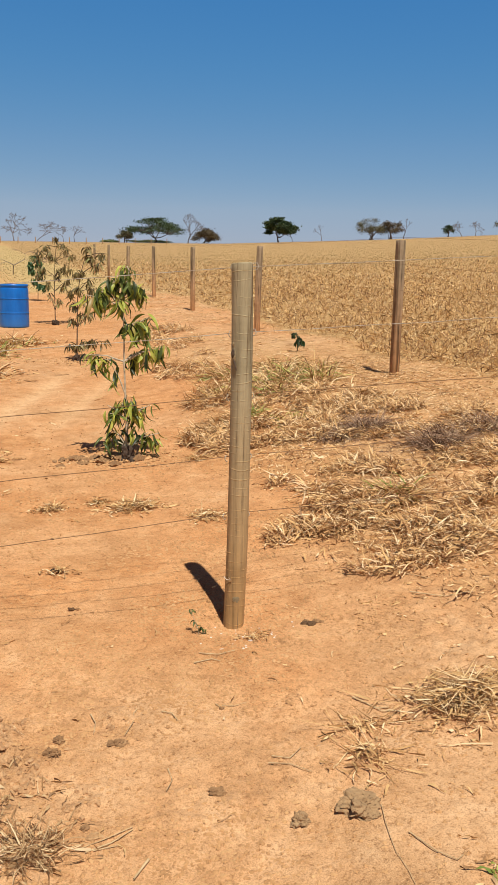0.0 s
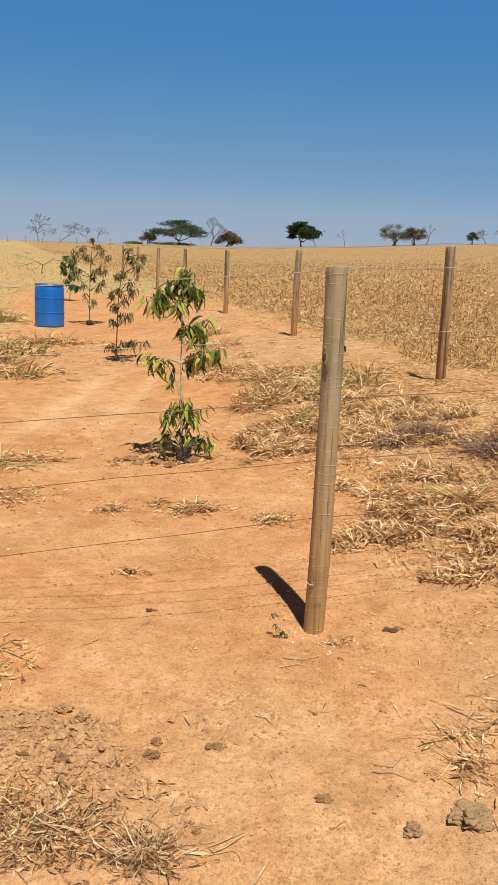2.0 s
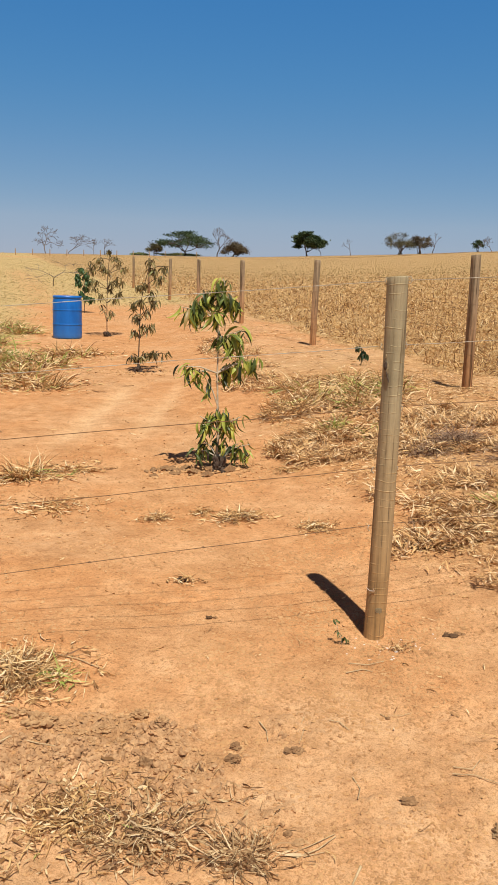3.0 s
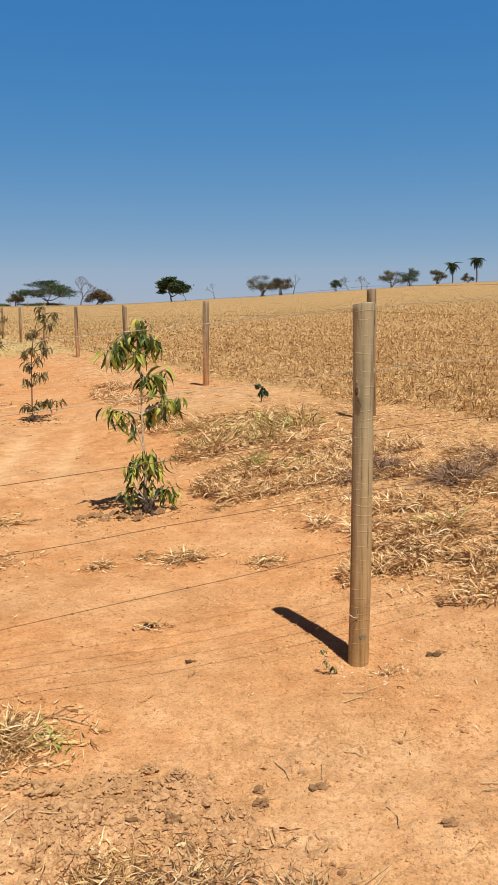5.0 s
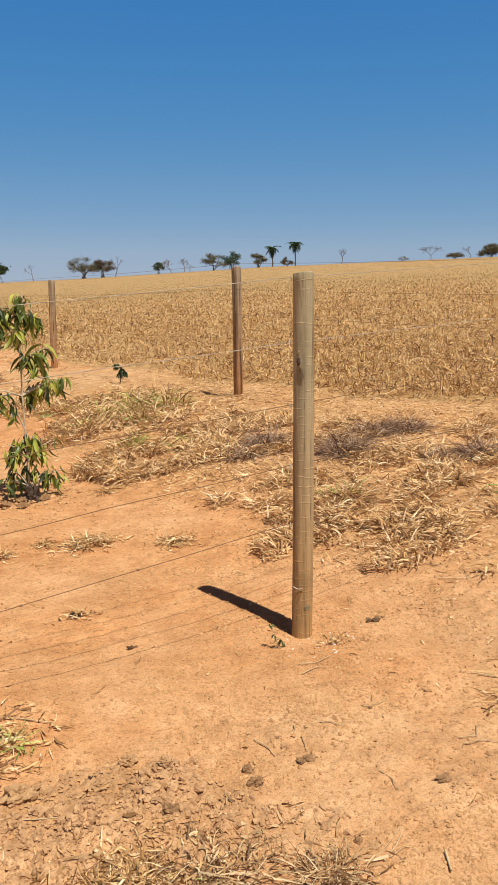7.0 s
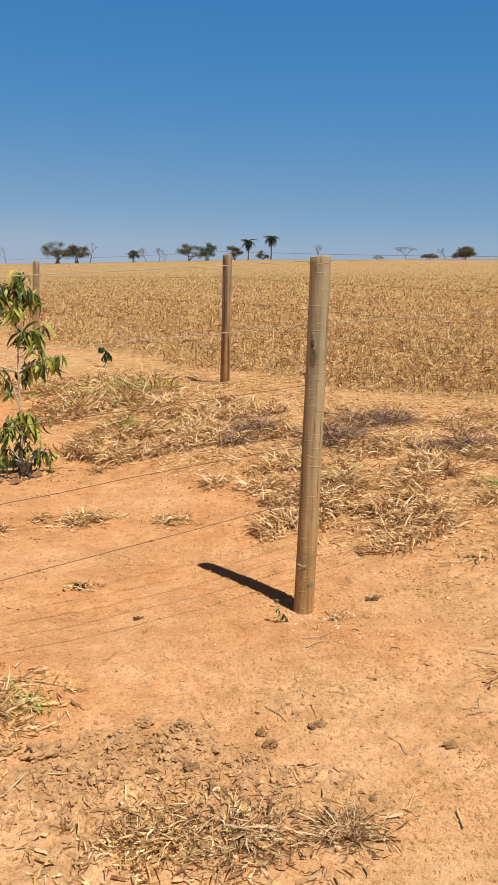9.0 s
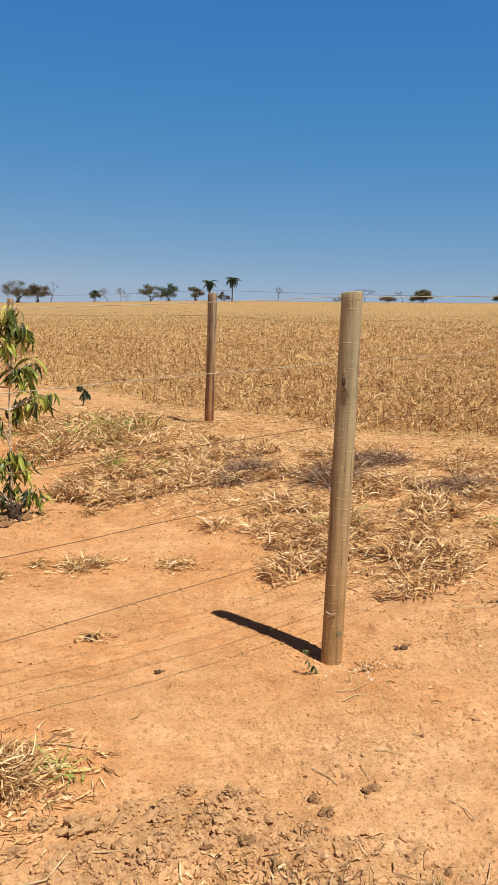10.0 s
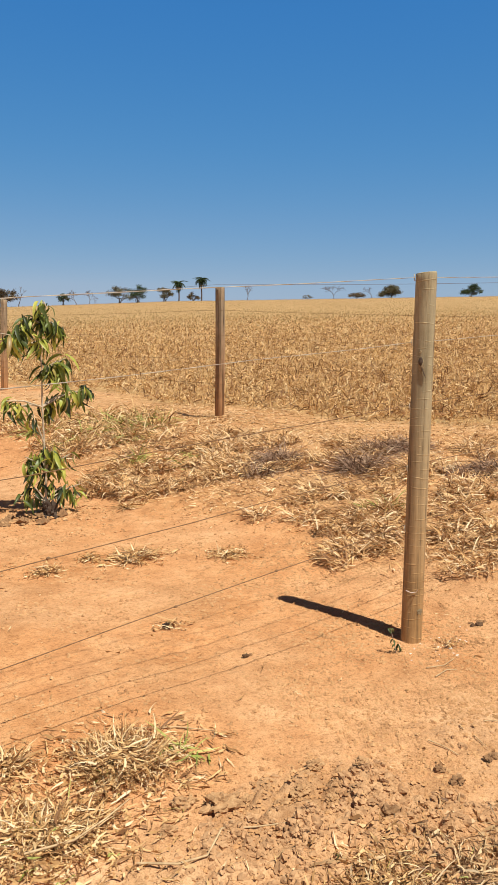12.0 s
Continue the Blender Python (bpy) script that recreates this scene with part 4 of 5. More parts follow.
# ---- dry grass ----
def tuft(name, label, at, count, reach, height, mat, seed, flat=0.4, width=0.009, green=0, spread=0.06):
    """A clump of dry blades: a tangled heap of fallen leaves, arching outer leaves and a few broken stems."""
    rs = np.random.RandomState(seed)
    n = count * 2
    fallen = rs.rand(n) < 0.12 + 0.85 * flat
    r = np.where(fallen, spread * 1.7 * np.minimum(np.abs(rs.normal(0, 0.75, n)), 1.45), spread * np.sqrt(rs.rand(n)))
    a = rs.rand(n) * 2 * math.pi
    bx, by = at[0] + r * np.cos(a) * 1.15, at[1] + r * np.sin(a) * 0.9
    heap = np.where(fallen, height * 0.4 * rs.rand(n) ** 1.5 * np.exp(-((r / (spread * 1.6)) ** 2)), 0)
    base = np.stack([bx, by, land(bx, by) - 0.004 + heap], 1)
    az = np.where(fallen, a + rs.normal(0, 1.5, n), a + rs.normal(0, 0.8, n))
    ln = reach * np.where(fallen, rs.uniform(0.2, 0.75, n), rs.uniform(0.35, 1.0, n))
    pitch = np.where(fallen, rs.uniform(-0.4, 0.4, n), rs.uniform(0.1, 1.3, n) * min(1, height / reach + 0.3))
    bend = np.where(fallen, rs.uniform(-0.9, 0.5, n), rs.uniform(-2.3, -0.2, n))
    V, F = blades(base, az, pitch, bend, ln, width * rs.uniform(0.4, 1.35, n), 4, rs.uniform(-1.1, 1.1, n), True, turn=rs.normal(0, 1.0, n))
    z0 = float(land(*at))
    clump = thing(name, label, "grass", (at[0], at[1], z0))
    V = V - np.array([at[0], at[1], z0])
    k = green * 10
    if green:
        tagged(part("live_foliage", quads("live_foliage", V[:k], F[: green * 4]), GREEN, clump, "live green blades"), kind="stuff")
        V, F = V[k:], F[green * 4:] - k
    tagged(part("dry_foliage", quads("dry_foliage", V, F), mat, clump), kind="stuff")
    return clump


def litter(name, label, boxes, count, mat, seed, length=0.2, width=0.011, density=None, pile=0.03, kind="stuff", curl=1.2, stand=0.95):
    """Loose dry leaves thrown down in overlapping fans."""
    rs = np.random.RandomState(seed)
    xs, ys = [], []
    lo, hi = boxes
    while len(xs) < count:
        x, y = rs.uniform(lo[0], hi[0], 4000), rs.uniform(lo[1], hi[1], 4000)
        keep = rs.rand(4000) < (density(x, y) if density else 1)
        xs += list(x[keep])
        ys += list(y[keep])
    x, y = np.array(xs[:count]), np.array(ys[:count])
    base = np.stack([x, y, land(x, y) + pile * rs.rand(count)], 1)
    # neighbours share a lie, as in flattened grass
    az = 2 * math.pi * 1.6 * fbm(x * 1.7 + 3, y * 1.7, 2) - 1.2 + rs.normal(0, 1.1, count)
    V, F = blades(base, az, rs.uniform(-0.1, stand, count), rs.uniform(-curl * 1.6, 0.3, count), length * rs.uniform(0.4, 1.3, count), width * rs.uniform(0.4, 1.3, count), 4, rs.uniform(-0.8, 0.8, count), True, turn=rs.normal(0, 0.8, count))
    return thing(name, label, "dry grass", kind=kind, data=quads(name, V, F), material=mat)


def build_mats():
    litter("flattened_dry_grass", "mats of flattened straw-coloured dry grass leaves on soil", ((0.9, 2.9), (5.0, 7.2)), 23500, STRAW, 61, 0.108, 0.0095, mat_density, 0.055, stand=0.75)
    litter("flattened_dry_grass", "dry straw mat with scattered greenish blades by the fence", ((0.6, 6.2), (3.6, 17.0)), 14500, STRAW, 62, 0.125, 0.012, mat_density, 0.05, stand=0.85)
    thin = lambda x, y: 0.25 * sstep(0.8, 1.6, x) * (1 - crop_cover(x, y)) + 0.02
    litter("dry_grass_litter", "thin scatter of broken straw over bare soil", ((-2.2, 1.3), (5.6, 9.0)), 3600, TUFT, 63, 0.06, 0.0034, thin, 0.002, stand=0.1)
    litter("dry_grass_litter", "brown straw trodden into soil between mats", ((1.0, 2.9), (5.2, 10.0)), 19000, STRAW, 65, 0.066, 0.0064, lambda x, y: straw_zone(x, y) * (0.25 + 0.75 * sstep(-0.2, 0.25, fbm(x * 1.8 + 3, y * 1.8))), 0.014, stand=0.45)
    litter("dry_grass_litter", "thin scatter of broken straw on the yard", ((-3.5, 7.0), (4.6, 26.0)), 4500, TUFT, 64, 0.12, 0.008, lambda x, y: 0.06 + 0.6 * sstep(0.9, 2.0, x), 0.008, stand=0.4)


build_mats()

for k, (x, y, c, rch) in enumerate([(1.30, 4.25, 150, 0.3), (1.71, 4.34, 170, 0.3), (1.93, 4.56, 170, 0.32), (2.29, 4.34, 130, 0.28), (2.05, 3.85, 160, 0.26), (1.51, 4.88, 130, 0.3), (2.73, 4.38, 140, 0.28), (1.6, 3.75, 110, 0.24), (2.45, 3.75, 120, 0.24), (1.14, 6.72, 140, 0.3), (1.47, 7.12, 150, 0.32), (1.92, 7.44, 150, 0.35), (1.41, 6.17, 120, 0.28), (2.6, 3.2, 80, 0.2)]):
    tuft("dry_grass_tuft", "flattened tuft of broad straw-coloured dry grass", (x, y), int(c * 0.8), rch * 0.75, 0.12, STRAW, 100 + k, 0.5, 0.0105, 0, 0.085)
for k, (x, y) in enumerate([(1.88, 4.58), (2.78, 3.92), (1.49, 7.02), (1.96, 7.80), (1.80, 6.64), (1.91, 8.45), (2.27, 8.55), (2.53, 8.60), (1.63, 8.19), (2.14, 8.20)]):
    tuft("green_grass_tuft", "few live yellow-green blades among dry straw", (x, y), 30, 0.26, 0.24, GREEN, 130 + k, 0.35, 0.011, 0, 0.09)
for k, (x, y, g) in enumerate([(1.77, 8.46, 16), (2.22, 8.69, 20), (2.53, 8.38, 10), (1.46, 8.06, 6), (2.00, 7.98, 10), (2.31, 9.24, 8), (1.72, 9.20, 10), (2.66, 8.91, 6)]):
    tuft("yellow_grass_tuft", "upright yellowing grass tuft with green blades", (x, y), 130, 0.34, 0.36, TUFT, 270 + k, 0.25, 0.013, g * 3, 0.17)
for k, (x, y, c, rch) in enumerate([(2.25, 6.08, 320, 0.26), (2.57, 5.45, 380, 0.27), (3.13, 5.80, 260, 0.24), (2.80, 5.73, 160, 0.2), (3.34, 4.79, 260, 0.24), (3.45, 5.76, 240, 0.24), (1.97, 5.96, 160, 0.2), (3.04, 4.83, 120, 0.18)]):
    tuft("grey_dead_bush", "low spiky grey-brown dead grass clump", (x, y), int(c * 1.2), rch * 0.95, 0.24, GREYTUFT, 150 + k, 0.3, 0.0075, 0, 0.15)

# tufts and straw round the walker's feet
tuft("dry_grass_tuft", "large sprawling dry grass tuft with a few green blades", (-0.84, 3.06), 760, 0.125, 0.14, TUFT, 201, 0.5, 0.0062, 6, 0.115)
tuft("green_grass_tuft", "short live green blades beside a dry tuft", (-0.66, 3.0), 12, 0.16, 0.1, GREEN, 202, 0.4, 0.008, 0, 0.03)
tuft("dry_grass_tuft", "dry grass tuft with pale curled leaves", (-1.14, 3.2), 150, 0.11, 0.09, TUFT, 203, 0.5, 0.0065, 0, 0.05)
tuft("dry_grass_tuft", "matted dry straw with yellow-green blades", (-1.16, 2.86), 820, 0.105, 0.08, TUFT, 204, 0.8, 0.0058, 26, 0.14)
tuft("dry_grass_tuft", "dark wiry dry grass tuft on bare soil", (-0.15, 2.0), 120, 0.13, 0.11, WIRY, 205, 0.45, 0.0036, 0, 0.06)
tuft("dry_grass_tuft", "straggling dry grass tuft with brittle stems", (-0.6, 2.22), 330, 0.1, 0.1, TUFT, 206, 0.72, 0.005, 6, 0.11)
tuft("dry_grass_tuft", "straggling dry grass tuft with brittle stems", (-0.4, 2.12), 330, 0.1, 0.09, WIRY, 207, 0.75, 0.0048, 6, 0.14)
tuft("dry_grass_tuft", "low matted dry grass on dusty soil", (-0.98, 2.42), 40, 0.07, 0.04, TUFT, 208, 0.85, 0.004, 0, 0.12)
tuft("dry_grass_tuft", "grass tuft with fresh green and straw blades", (-1.05, 6.22), 190, 0.28, 0.22, TUFT, 209, 0.4, 0.011, 30, 0.12)
tuft("dry_grass_tuft", "flat dry grass wisps at the yard's edge", (-0.85, 5.4), 90, 0.22, 0.08, TUFT, 210, 0.9, 0.009, 0, 0.14)
tuft("dry_grass_tuft", "flat dry grass wisps at the yard's edge", (-0.72, 6.45), 80, 0.22, 0.07, TUFT, 211, 0.9, 0.009, 0, 0.14)
for k, (x, y, g) in enumerate([(-1.4, 13.2, 30), (-1.9, 13.8, 60), (-0.98, 14.5, 10), (-2.3, 14.6, 60), (-1.7, 12.2, 20), (-2.6, 16.2, 60), (-3.1, 17.6, 80), (-2.6, 19.5, 60), (-1.3, 11.0, 10), (-2.0, 12.6, 30), (-2.6, 13.4, 40), (-3.2, 15.2, 40), (-2.2, 18.6, 40)]):
    tuft("dry_grass_tuft", "half-dry grass clump with green shoots", (x, y), 260, 0.4, 0.3, TUFT, 220 + k, 0.45, 0.02, g * 3, 0.36)
for k, (x, y, c, rch, sp) in enumerate([(0.34, 5.03, 150, 0.17, 0.16), (0.13, 5.18, 30, 0.12, 0.04), (0.77, 4.72, 80, 0.12, 0.12), (-0.16, 5.08, 50, 0.14, 0.08), (0.9, 6.1, 40, 0.2, 0.06)]):
    tuft("straw_heap", "small heap of bleached dry leaves on soil", (x, y), int(c * 1.3), rch * 0.9, 0.13, TUFT, 240 + k, 0.8, 0.0085, 0, sp * 0.55)


def stalk_heap(label, at, spread, count, length, pile, seed, lie=0.0, width=0.0045):
    """A heap of straight dry stalks that mostly lie one way, with broken leaves among them."""
    rs = np.random.RandomState(seed)
    r, a = np.abs(rs.normal(0, 0.62, count)), rs.rand(count) * 6.283
    x, y = at[0] + spread[0] * r * np.cos(a), at[1] + spread[1] * r * np.sin(a)
    z0 = float(land(*at))
    z = land(x, y) + 0.004 + pile * rs.rand(count) * np.exp(-1.2 * r * r)
    stem = rs.rand(count) < 0.35
    az = np.where(stem, lie + rs.normal(0, 0.8, count) + np.where(rs.rand(count) < 0.5, 0, math.pi), rs.rand(count) * 6.283)
    ln = length * np.where(stem, rs.uniform(0.5, 1.2, count), rs.uniform(0.2, 0.55, count))
    V, F = blades(np.stack([x, y, z], 1), az, rs.uniform(-0.12, 0.3, count), np.where(stem, rs.uniform(-0.35, 0.1, count), rs.uniform(-1.6, 0.3, count)), ln, width * np.where(stem, rs.uniform(0.6, 1.0, count), rs.uniform(0.8, 1.9, count)), 4, rs.uniform(-0.9, 0.9, count), True, turn=np.where(stem, rs.normal(0, 0.15, count), rs.normal(0, 0.9, count)))
    heap = thing("straw_heap", label, "straw", (at[0], at[1], z0))
    tagged(part("dry_foliage", quads("dry_foliage", V - np.array([at[0], at[1], z0]), F), TUFT, heap), kind="stuff")
    return heap


stalk_heap("loose heap of dry stalks on dusty soil", (1.3, 2.4), (0.22, 0.13), 1100, 0.15, 0.075, 250, 0.1)
tuft("green_grass_tuft", "short fresh green blades at the path", (1.02, 1.64), 14, 0.06, 0.05, GREEN, 253, 0.3, 0.006, 0, 0.02)
stalk_heap("few curled dry leaves beside a dark lump", (-0.1, 3.965), (0.085, 0.045), 70, 0.09, 0.03, 253, 0.3, 0.0055)
stalk_heap("few broken pale straws at a post foot", (0.69, 3.1), (0.07, 0.04), 60, 0.07, 0.015, 254, 1.2, 0.0035)
stalk_heap("small sprawl of dry stalks beside a clod", (0.87, 2.2), (0.1, 0.1), 90, 0.15, 0.03, 251, -0.9, 0.004)
stalk_heap("small sprawl of dry stalks on dusty soil", (0.9, 2.36), (0.09, 0.05), 50, 0.16, 0.025, 252, 0.0, 0.004)


def stick(name, label, pts, r, lift=0.004):
    r = r * 0.8
    run = [(x, y, float(land(x, y)) + lift + r) for x, y in pts]
    dense = []
    for p, q in zip(run, run[1:]):
        dense += [tuple(Vector(p).lerp(Vector(q), k / 4)) for k in range(4)]
    dense.append(run[-1])
    me = tubes(name, [(dense, [r * (1 - 0.5 * i / len(dense)) for i in range(len(dense))])], 6)
    return thing(name, label, "twig", data=me, material=TWIG)


stick("dry_vine", "thin dry vine stem lying on soil", [(0.829, 1.98), (0.81, 1.88), (0.8, 1.79), (0.806, 1.72), (0.8, 1.6)], 0.0015)
stick("dry_stalk", "bent dry stalk on dusty soil", [(0.86, 1.85), (0.9, 1.765), (0.94, 1.72), (0.96, 1.73)], 0.0026)
stick("dry_stalk", "straight dry stalk on dusty soil", [(0.0, 1.965), (0.07, 2.0), (0.13, 2.04)], 0.003)
stick("dry_stalk", "forked dry stalk on dusty soil", [(0.56, 2.24), (0.62, 2.22), (0.68, 2.17)], 0.0025)
stick("dry_stalk", "short dry stalk across another stalk", [(0.58, 2.28), (0.63, 2.25), (0.68, 2.3)], 0.0025)
stick("dry_vine", "pale looping dry vine on soil", [(-1.03, 2.65), (-0.96, 2.577), (-0.88, 2.57), (-0.8, 2.62), (-0.716, 2.59), (-0.63, 2.56)], 0.0045)
stick("dry_vine", "pale dry runner through matted straw", [(-1.25, 2.8), (-1.13, 2.78), (-1.02, 2.82), (-0.93, 2.86)], 0.0045, 0.03)
stick("dry_twig", "bent brown twig on flattened grass", [(0.93, 2.53), (0.96, 2.49), (0.98, 2.45), (1.03, 2.44)], 0.004)
stick("dry_twig", "short brown twig beside the fence post", [(0.46, 3.02), (0.53, 2.99), (0.6, 3.0)], 0.003)
stick("dry_twig", "thin stick at the edge of straw", [(1.35, 3.62), (1.5, 3.52), (1.6, 3.4)], 0.004)
stick("dry_twig", "thin stick at the edge of straw", [(1.45, 3.28), (1.58, 3.2), (1.7, 3.2)], 0.004)
stick("dry_twig", "dry twig lying before a grass tuft", [(-0.72, 3.2), (-0.6, 3.14), (-0.5, 3.06)], 0.004)
for pts, r in [([(0.03, 2.65), (0.045, 2.6), (0.037, 2.535)], 0.003), ([(0.27, 2.615), (0.303, 2.6), (0.318, 2.54)], 0.0028), ([(0.255, 2.29), (0.262, 2.235), (0.238, 2.18)], 0.0025), ([(0.187, 2.65), (0.151, 2.575)], 0.002), ([(0.172, 2.58), (0.136, 2.5)], 0.002), ([(-0.34, 2.65), (-0.31, 2.6)], 0.003), ([(0.48, 2.61), (0.53, 2.605), (0.57, 2.62)], 0.0014), ([(0.46, 2.63), (0.475, 2.6)], 0.002), ([(0.43, 2.95), (0.5, 2.955), (0.53, 2.93)], 0.003)]:
    stick("dry_twig", "short pale twig on bare soil", pts, r)
stick("dry_stalk", "short thick dry stalk on dusty soil", [(0.162, 1.911), (0.119, 1.847)], 0.005)
stick("dry_stalk", "thin dry stalk on dusty soil", [(0.02, 1.965), (0.085, 1.985)], 0.002)
stick("dry_twig", "forked dark twig before a straw heap", [(0.98, 2.46), (1.0, 2.43), (1.04, 2.415)], 0.003)
stick("dry_vine", "thin pale stalk lying on dusty soil", [(0.13, 2.05), (0.05, 2.013), (-0.011, 1.982)], 0.0018)


# ---- clods and stones ----
def clod(label, x, y, size, seed, mat=CLOD, name="earth_clod", sink=0.35):
    me = lump_mesh(name, size, seed, 5 if size[0] > 0.06 else 4 if size[0] > 0.02 else 3, 0.6)
    return thing(name, label, "clod", (x, y, float(land(x, y)) + size[2] * (1 - 2 * sink)), data=me, material=mat)


clod("large crumbly grey-brown earth clod on dusty soil", 0.768, 1.99, (0.06, 0.05, 0.028), 31, GREYCLOD)
clod("small grey-brown clod with a hollow side", 0.589, 1.968, (0.024, 0.022, 0.022), 2, GREYCLOD)
clod("small dark earth clod on dusty soil", -0.074, 2.515, (0.017, 0.015, 0.016), 3, STONE)
clod("small flat earth clod on dusty soil", -0.094, 2.435, (0.022, 0.016, 0.014), 4, STONE)
clod("flat crumb of earth on dusty soil", 0.109, 2.465, (0.03, 0.018, 0.012), 5, STONE)
clod("flat crumb of earth on dusty soil", 0.383, 2.145, (0.025, 0.015, 0.012), 6, STONE)
clod("dark clod on bare soil", -0.033, 3.515, (0.014, 0.01, 0.011), 7, HOLLOW)
clod("dark crumb beside a clod", -0.006, 3.522, (0.012, 0.007, 0.007), 17, STONE)
# first two clods are coloured dark for the shade of a hollow
for k, (x, y, s) in enumerate([(0.93, 3.165, 0.012), (0.955, 3.15, 0.016), (0.985, 3.17, 0.013), (0.945, 3.185, 0.01), (1.005, 3.16, 0.009)]):
    clod("small dark crumbly clod on bare soil", x, y, (s * 1.2, s * 0.7, s * 0.7), 80 + k, HOLLOW if k < 2 else STONE)
# small dark lump lying among the dry leaves
clod("small dark lump under dry leaves", -0.114, 3.97, (0.018, 0.012, 0.018), 9, DARKBARK)
clod("crumbly clod beside a grass tuft", -0.714, 2.74, (0.05, 0.03, 0.03), 10)
clod("dark crumb of earth on dusty soil", 0.0, 2.07, (0.012, 0.01, 0.01), 61, STONE)
clod("dark crumb of earth on dusty soil", 0.477, 2.601, (0.009, 0.007, 0.006), 62, STONE)
clod("flat pale pebble on dusty soil", 0.025, 2.03, (0.02, 0.014, 0.007), 63, CLOD)
clod("curled dark-edged dry flake of earth", 0.391, 2.142, (0.018, 0.008, 0.006), 64, STONE)
clod("rounded clod in broken soil", -0.37, 2.45, (0.026, 0.022, 0.022), 11, STONE)
for k, (x, y, s) in enumerate([(-0.376, 2.74, 0.028), (-0.43, 2.72, 0.02), (-0.585, 2.64, 0.024), (-0.31, 2.61, 0.022), (-0.5, 2.66, 0.03), (-0.64, 2.72, 0.026), (-0.45, 2.58, 0.022), (-0.8, 2.8, 0.03), (-0.55, 2.56, 0.02), (-0.9, 2.72, 0.024)]):
    clod("crumbly clod in broken soil", x, y, (s * 1.1, s * 0.7, s * 0.6), 20 + k)
# black mounds stand for dark soil and the shade round the sapling feet
clod("black soil and painted shade heaped at the sapling foot", 0.384, 6.255, (0.05, 0.04, 0.078), 41, DARKBARK, "soil_mound")
clod("black soil and painted shade heaped at the sapling foot", 0.055, 12.37, (0.05, 0.04, 0.08), 42, DARKBARK, "soil_mound")
clod("black soil and painted shade heaped at the sapling foot", -0.35, 18.01, (0.06, 0.05, 0.08), 43, DARKBARK, "soil_mound")
build_clods("soil_crumbs", "crumbled soil at the foot of a sapling", (0.3, 6.33), (0.22, 0.13), 420, 0.022, 51, CRUMB)
# dug clods whose dark tone also stands for shadow patches by the sapling
build_clods("soil_crumbs", "dug clods coloured dark for shade beside a sapling", (0.2, 6.3), (0.14, 0.09), 60, 0.05, 59, STONE)
build_clods("soil_crumbs", "crumbled soil at the foot of a sapling", (0.1, 12.4), (0.3, 0.2), 160, 0.035, 52, CRUMB)
build_clods("soil_crumbs", "broken dusty crumbs of trampled soil", (-0.5, 2.55), (0.28, 0.14), 900, 0.009, 53, CRUMB)
build_clods("soil_crumbs", "fine soil crumbs scattered over bare ground", (0.4, 3.3), (0.9, 0.7), 15000, 0.0085, 54, CRUMB)
build_clods("soil_crumbs", "fine soil crumbs scattered over bare ground", (0.4, 2.2), (0.8, 0.45), 13000, 0.0072, 55, CRUMB)
build_clods("soil_crumbs", "coarse soil crumbs over the bare yard", (0.3, 5.5), (1.3, 1.2), 7000, 0.012, 57, CRUMB)
build_clods("soil_crumbs", "crumbs and broken straw under flattened grass", (2.0, 3.8), (0.8, 0.8), 4000, 0.008, 58, CRUMB)
build_chunks("broken crust of trampled grey-brown soil with dark cracks", (-0.48, 2.56), (0.3, 0.17), 1500, 0.0145, 71, BROKEN)
build_chunks("broken soil lumps between straw at the path", (-0.5, 2.25), (0.35, 0.12), 600, 0.011, 72, BROKEN)
build_chunks("broken soil lumps between straw behind the post", (1.6, 3.1), (0.5, 0.3), 600, 0.009, 73, BROKEN)
build_clods("lime_specks", "white lime specks round the post foot", (0.7, 3.13), (0.09, 0.06), 60, 0.007, 56, LIME)


# ---- standing crop and pasture ----
def scatter(count, r0, r1, az0, az1, seed, keep):
    """Points with even spread in bearing and in the logarithm of distance."""
    rs = np.random.RandomState(seed)
    r = np.exp(rs.uniform(math.log(r0), math.log(r1), count))
    a = np.radians(rs.uniform(az0, az1, count))
    x, y = r * np.sin(a), r * np.cos(a)
    ok = rs.rand(count) < keep(x, y)
    return x[ok], y[ok], r[ok], rs


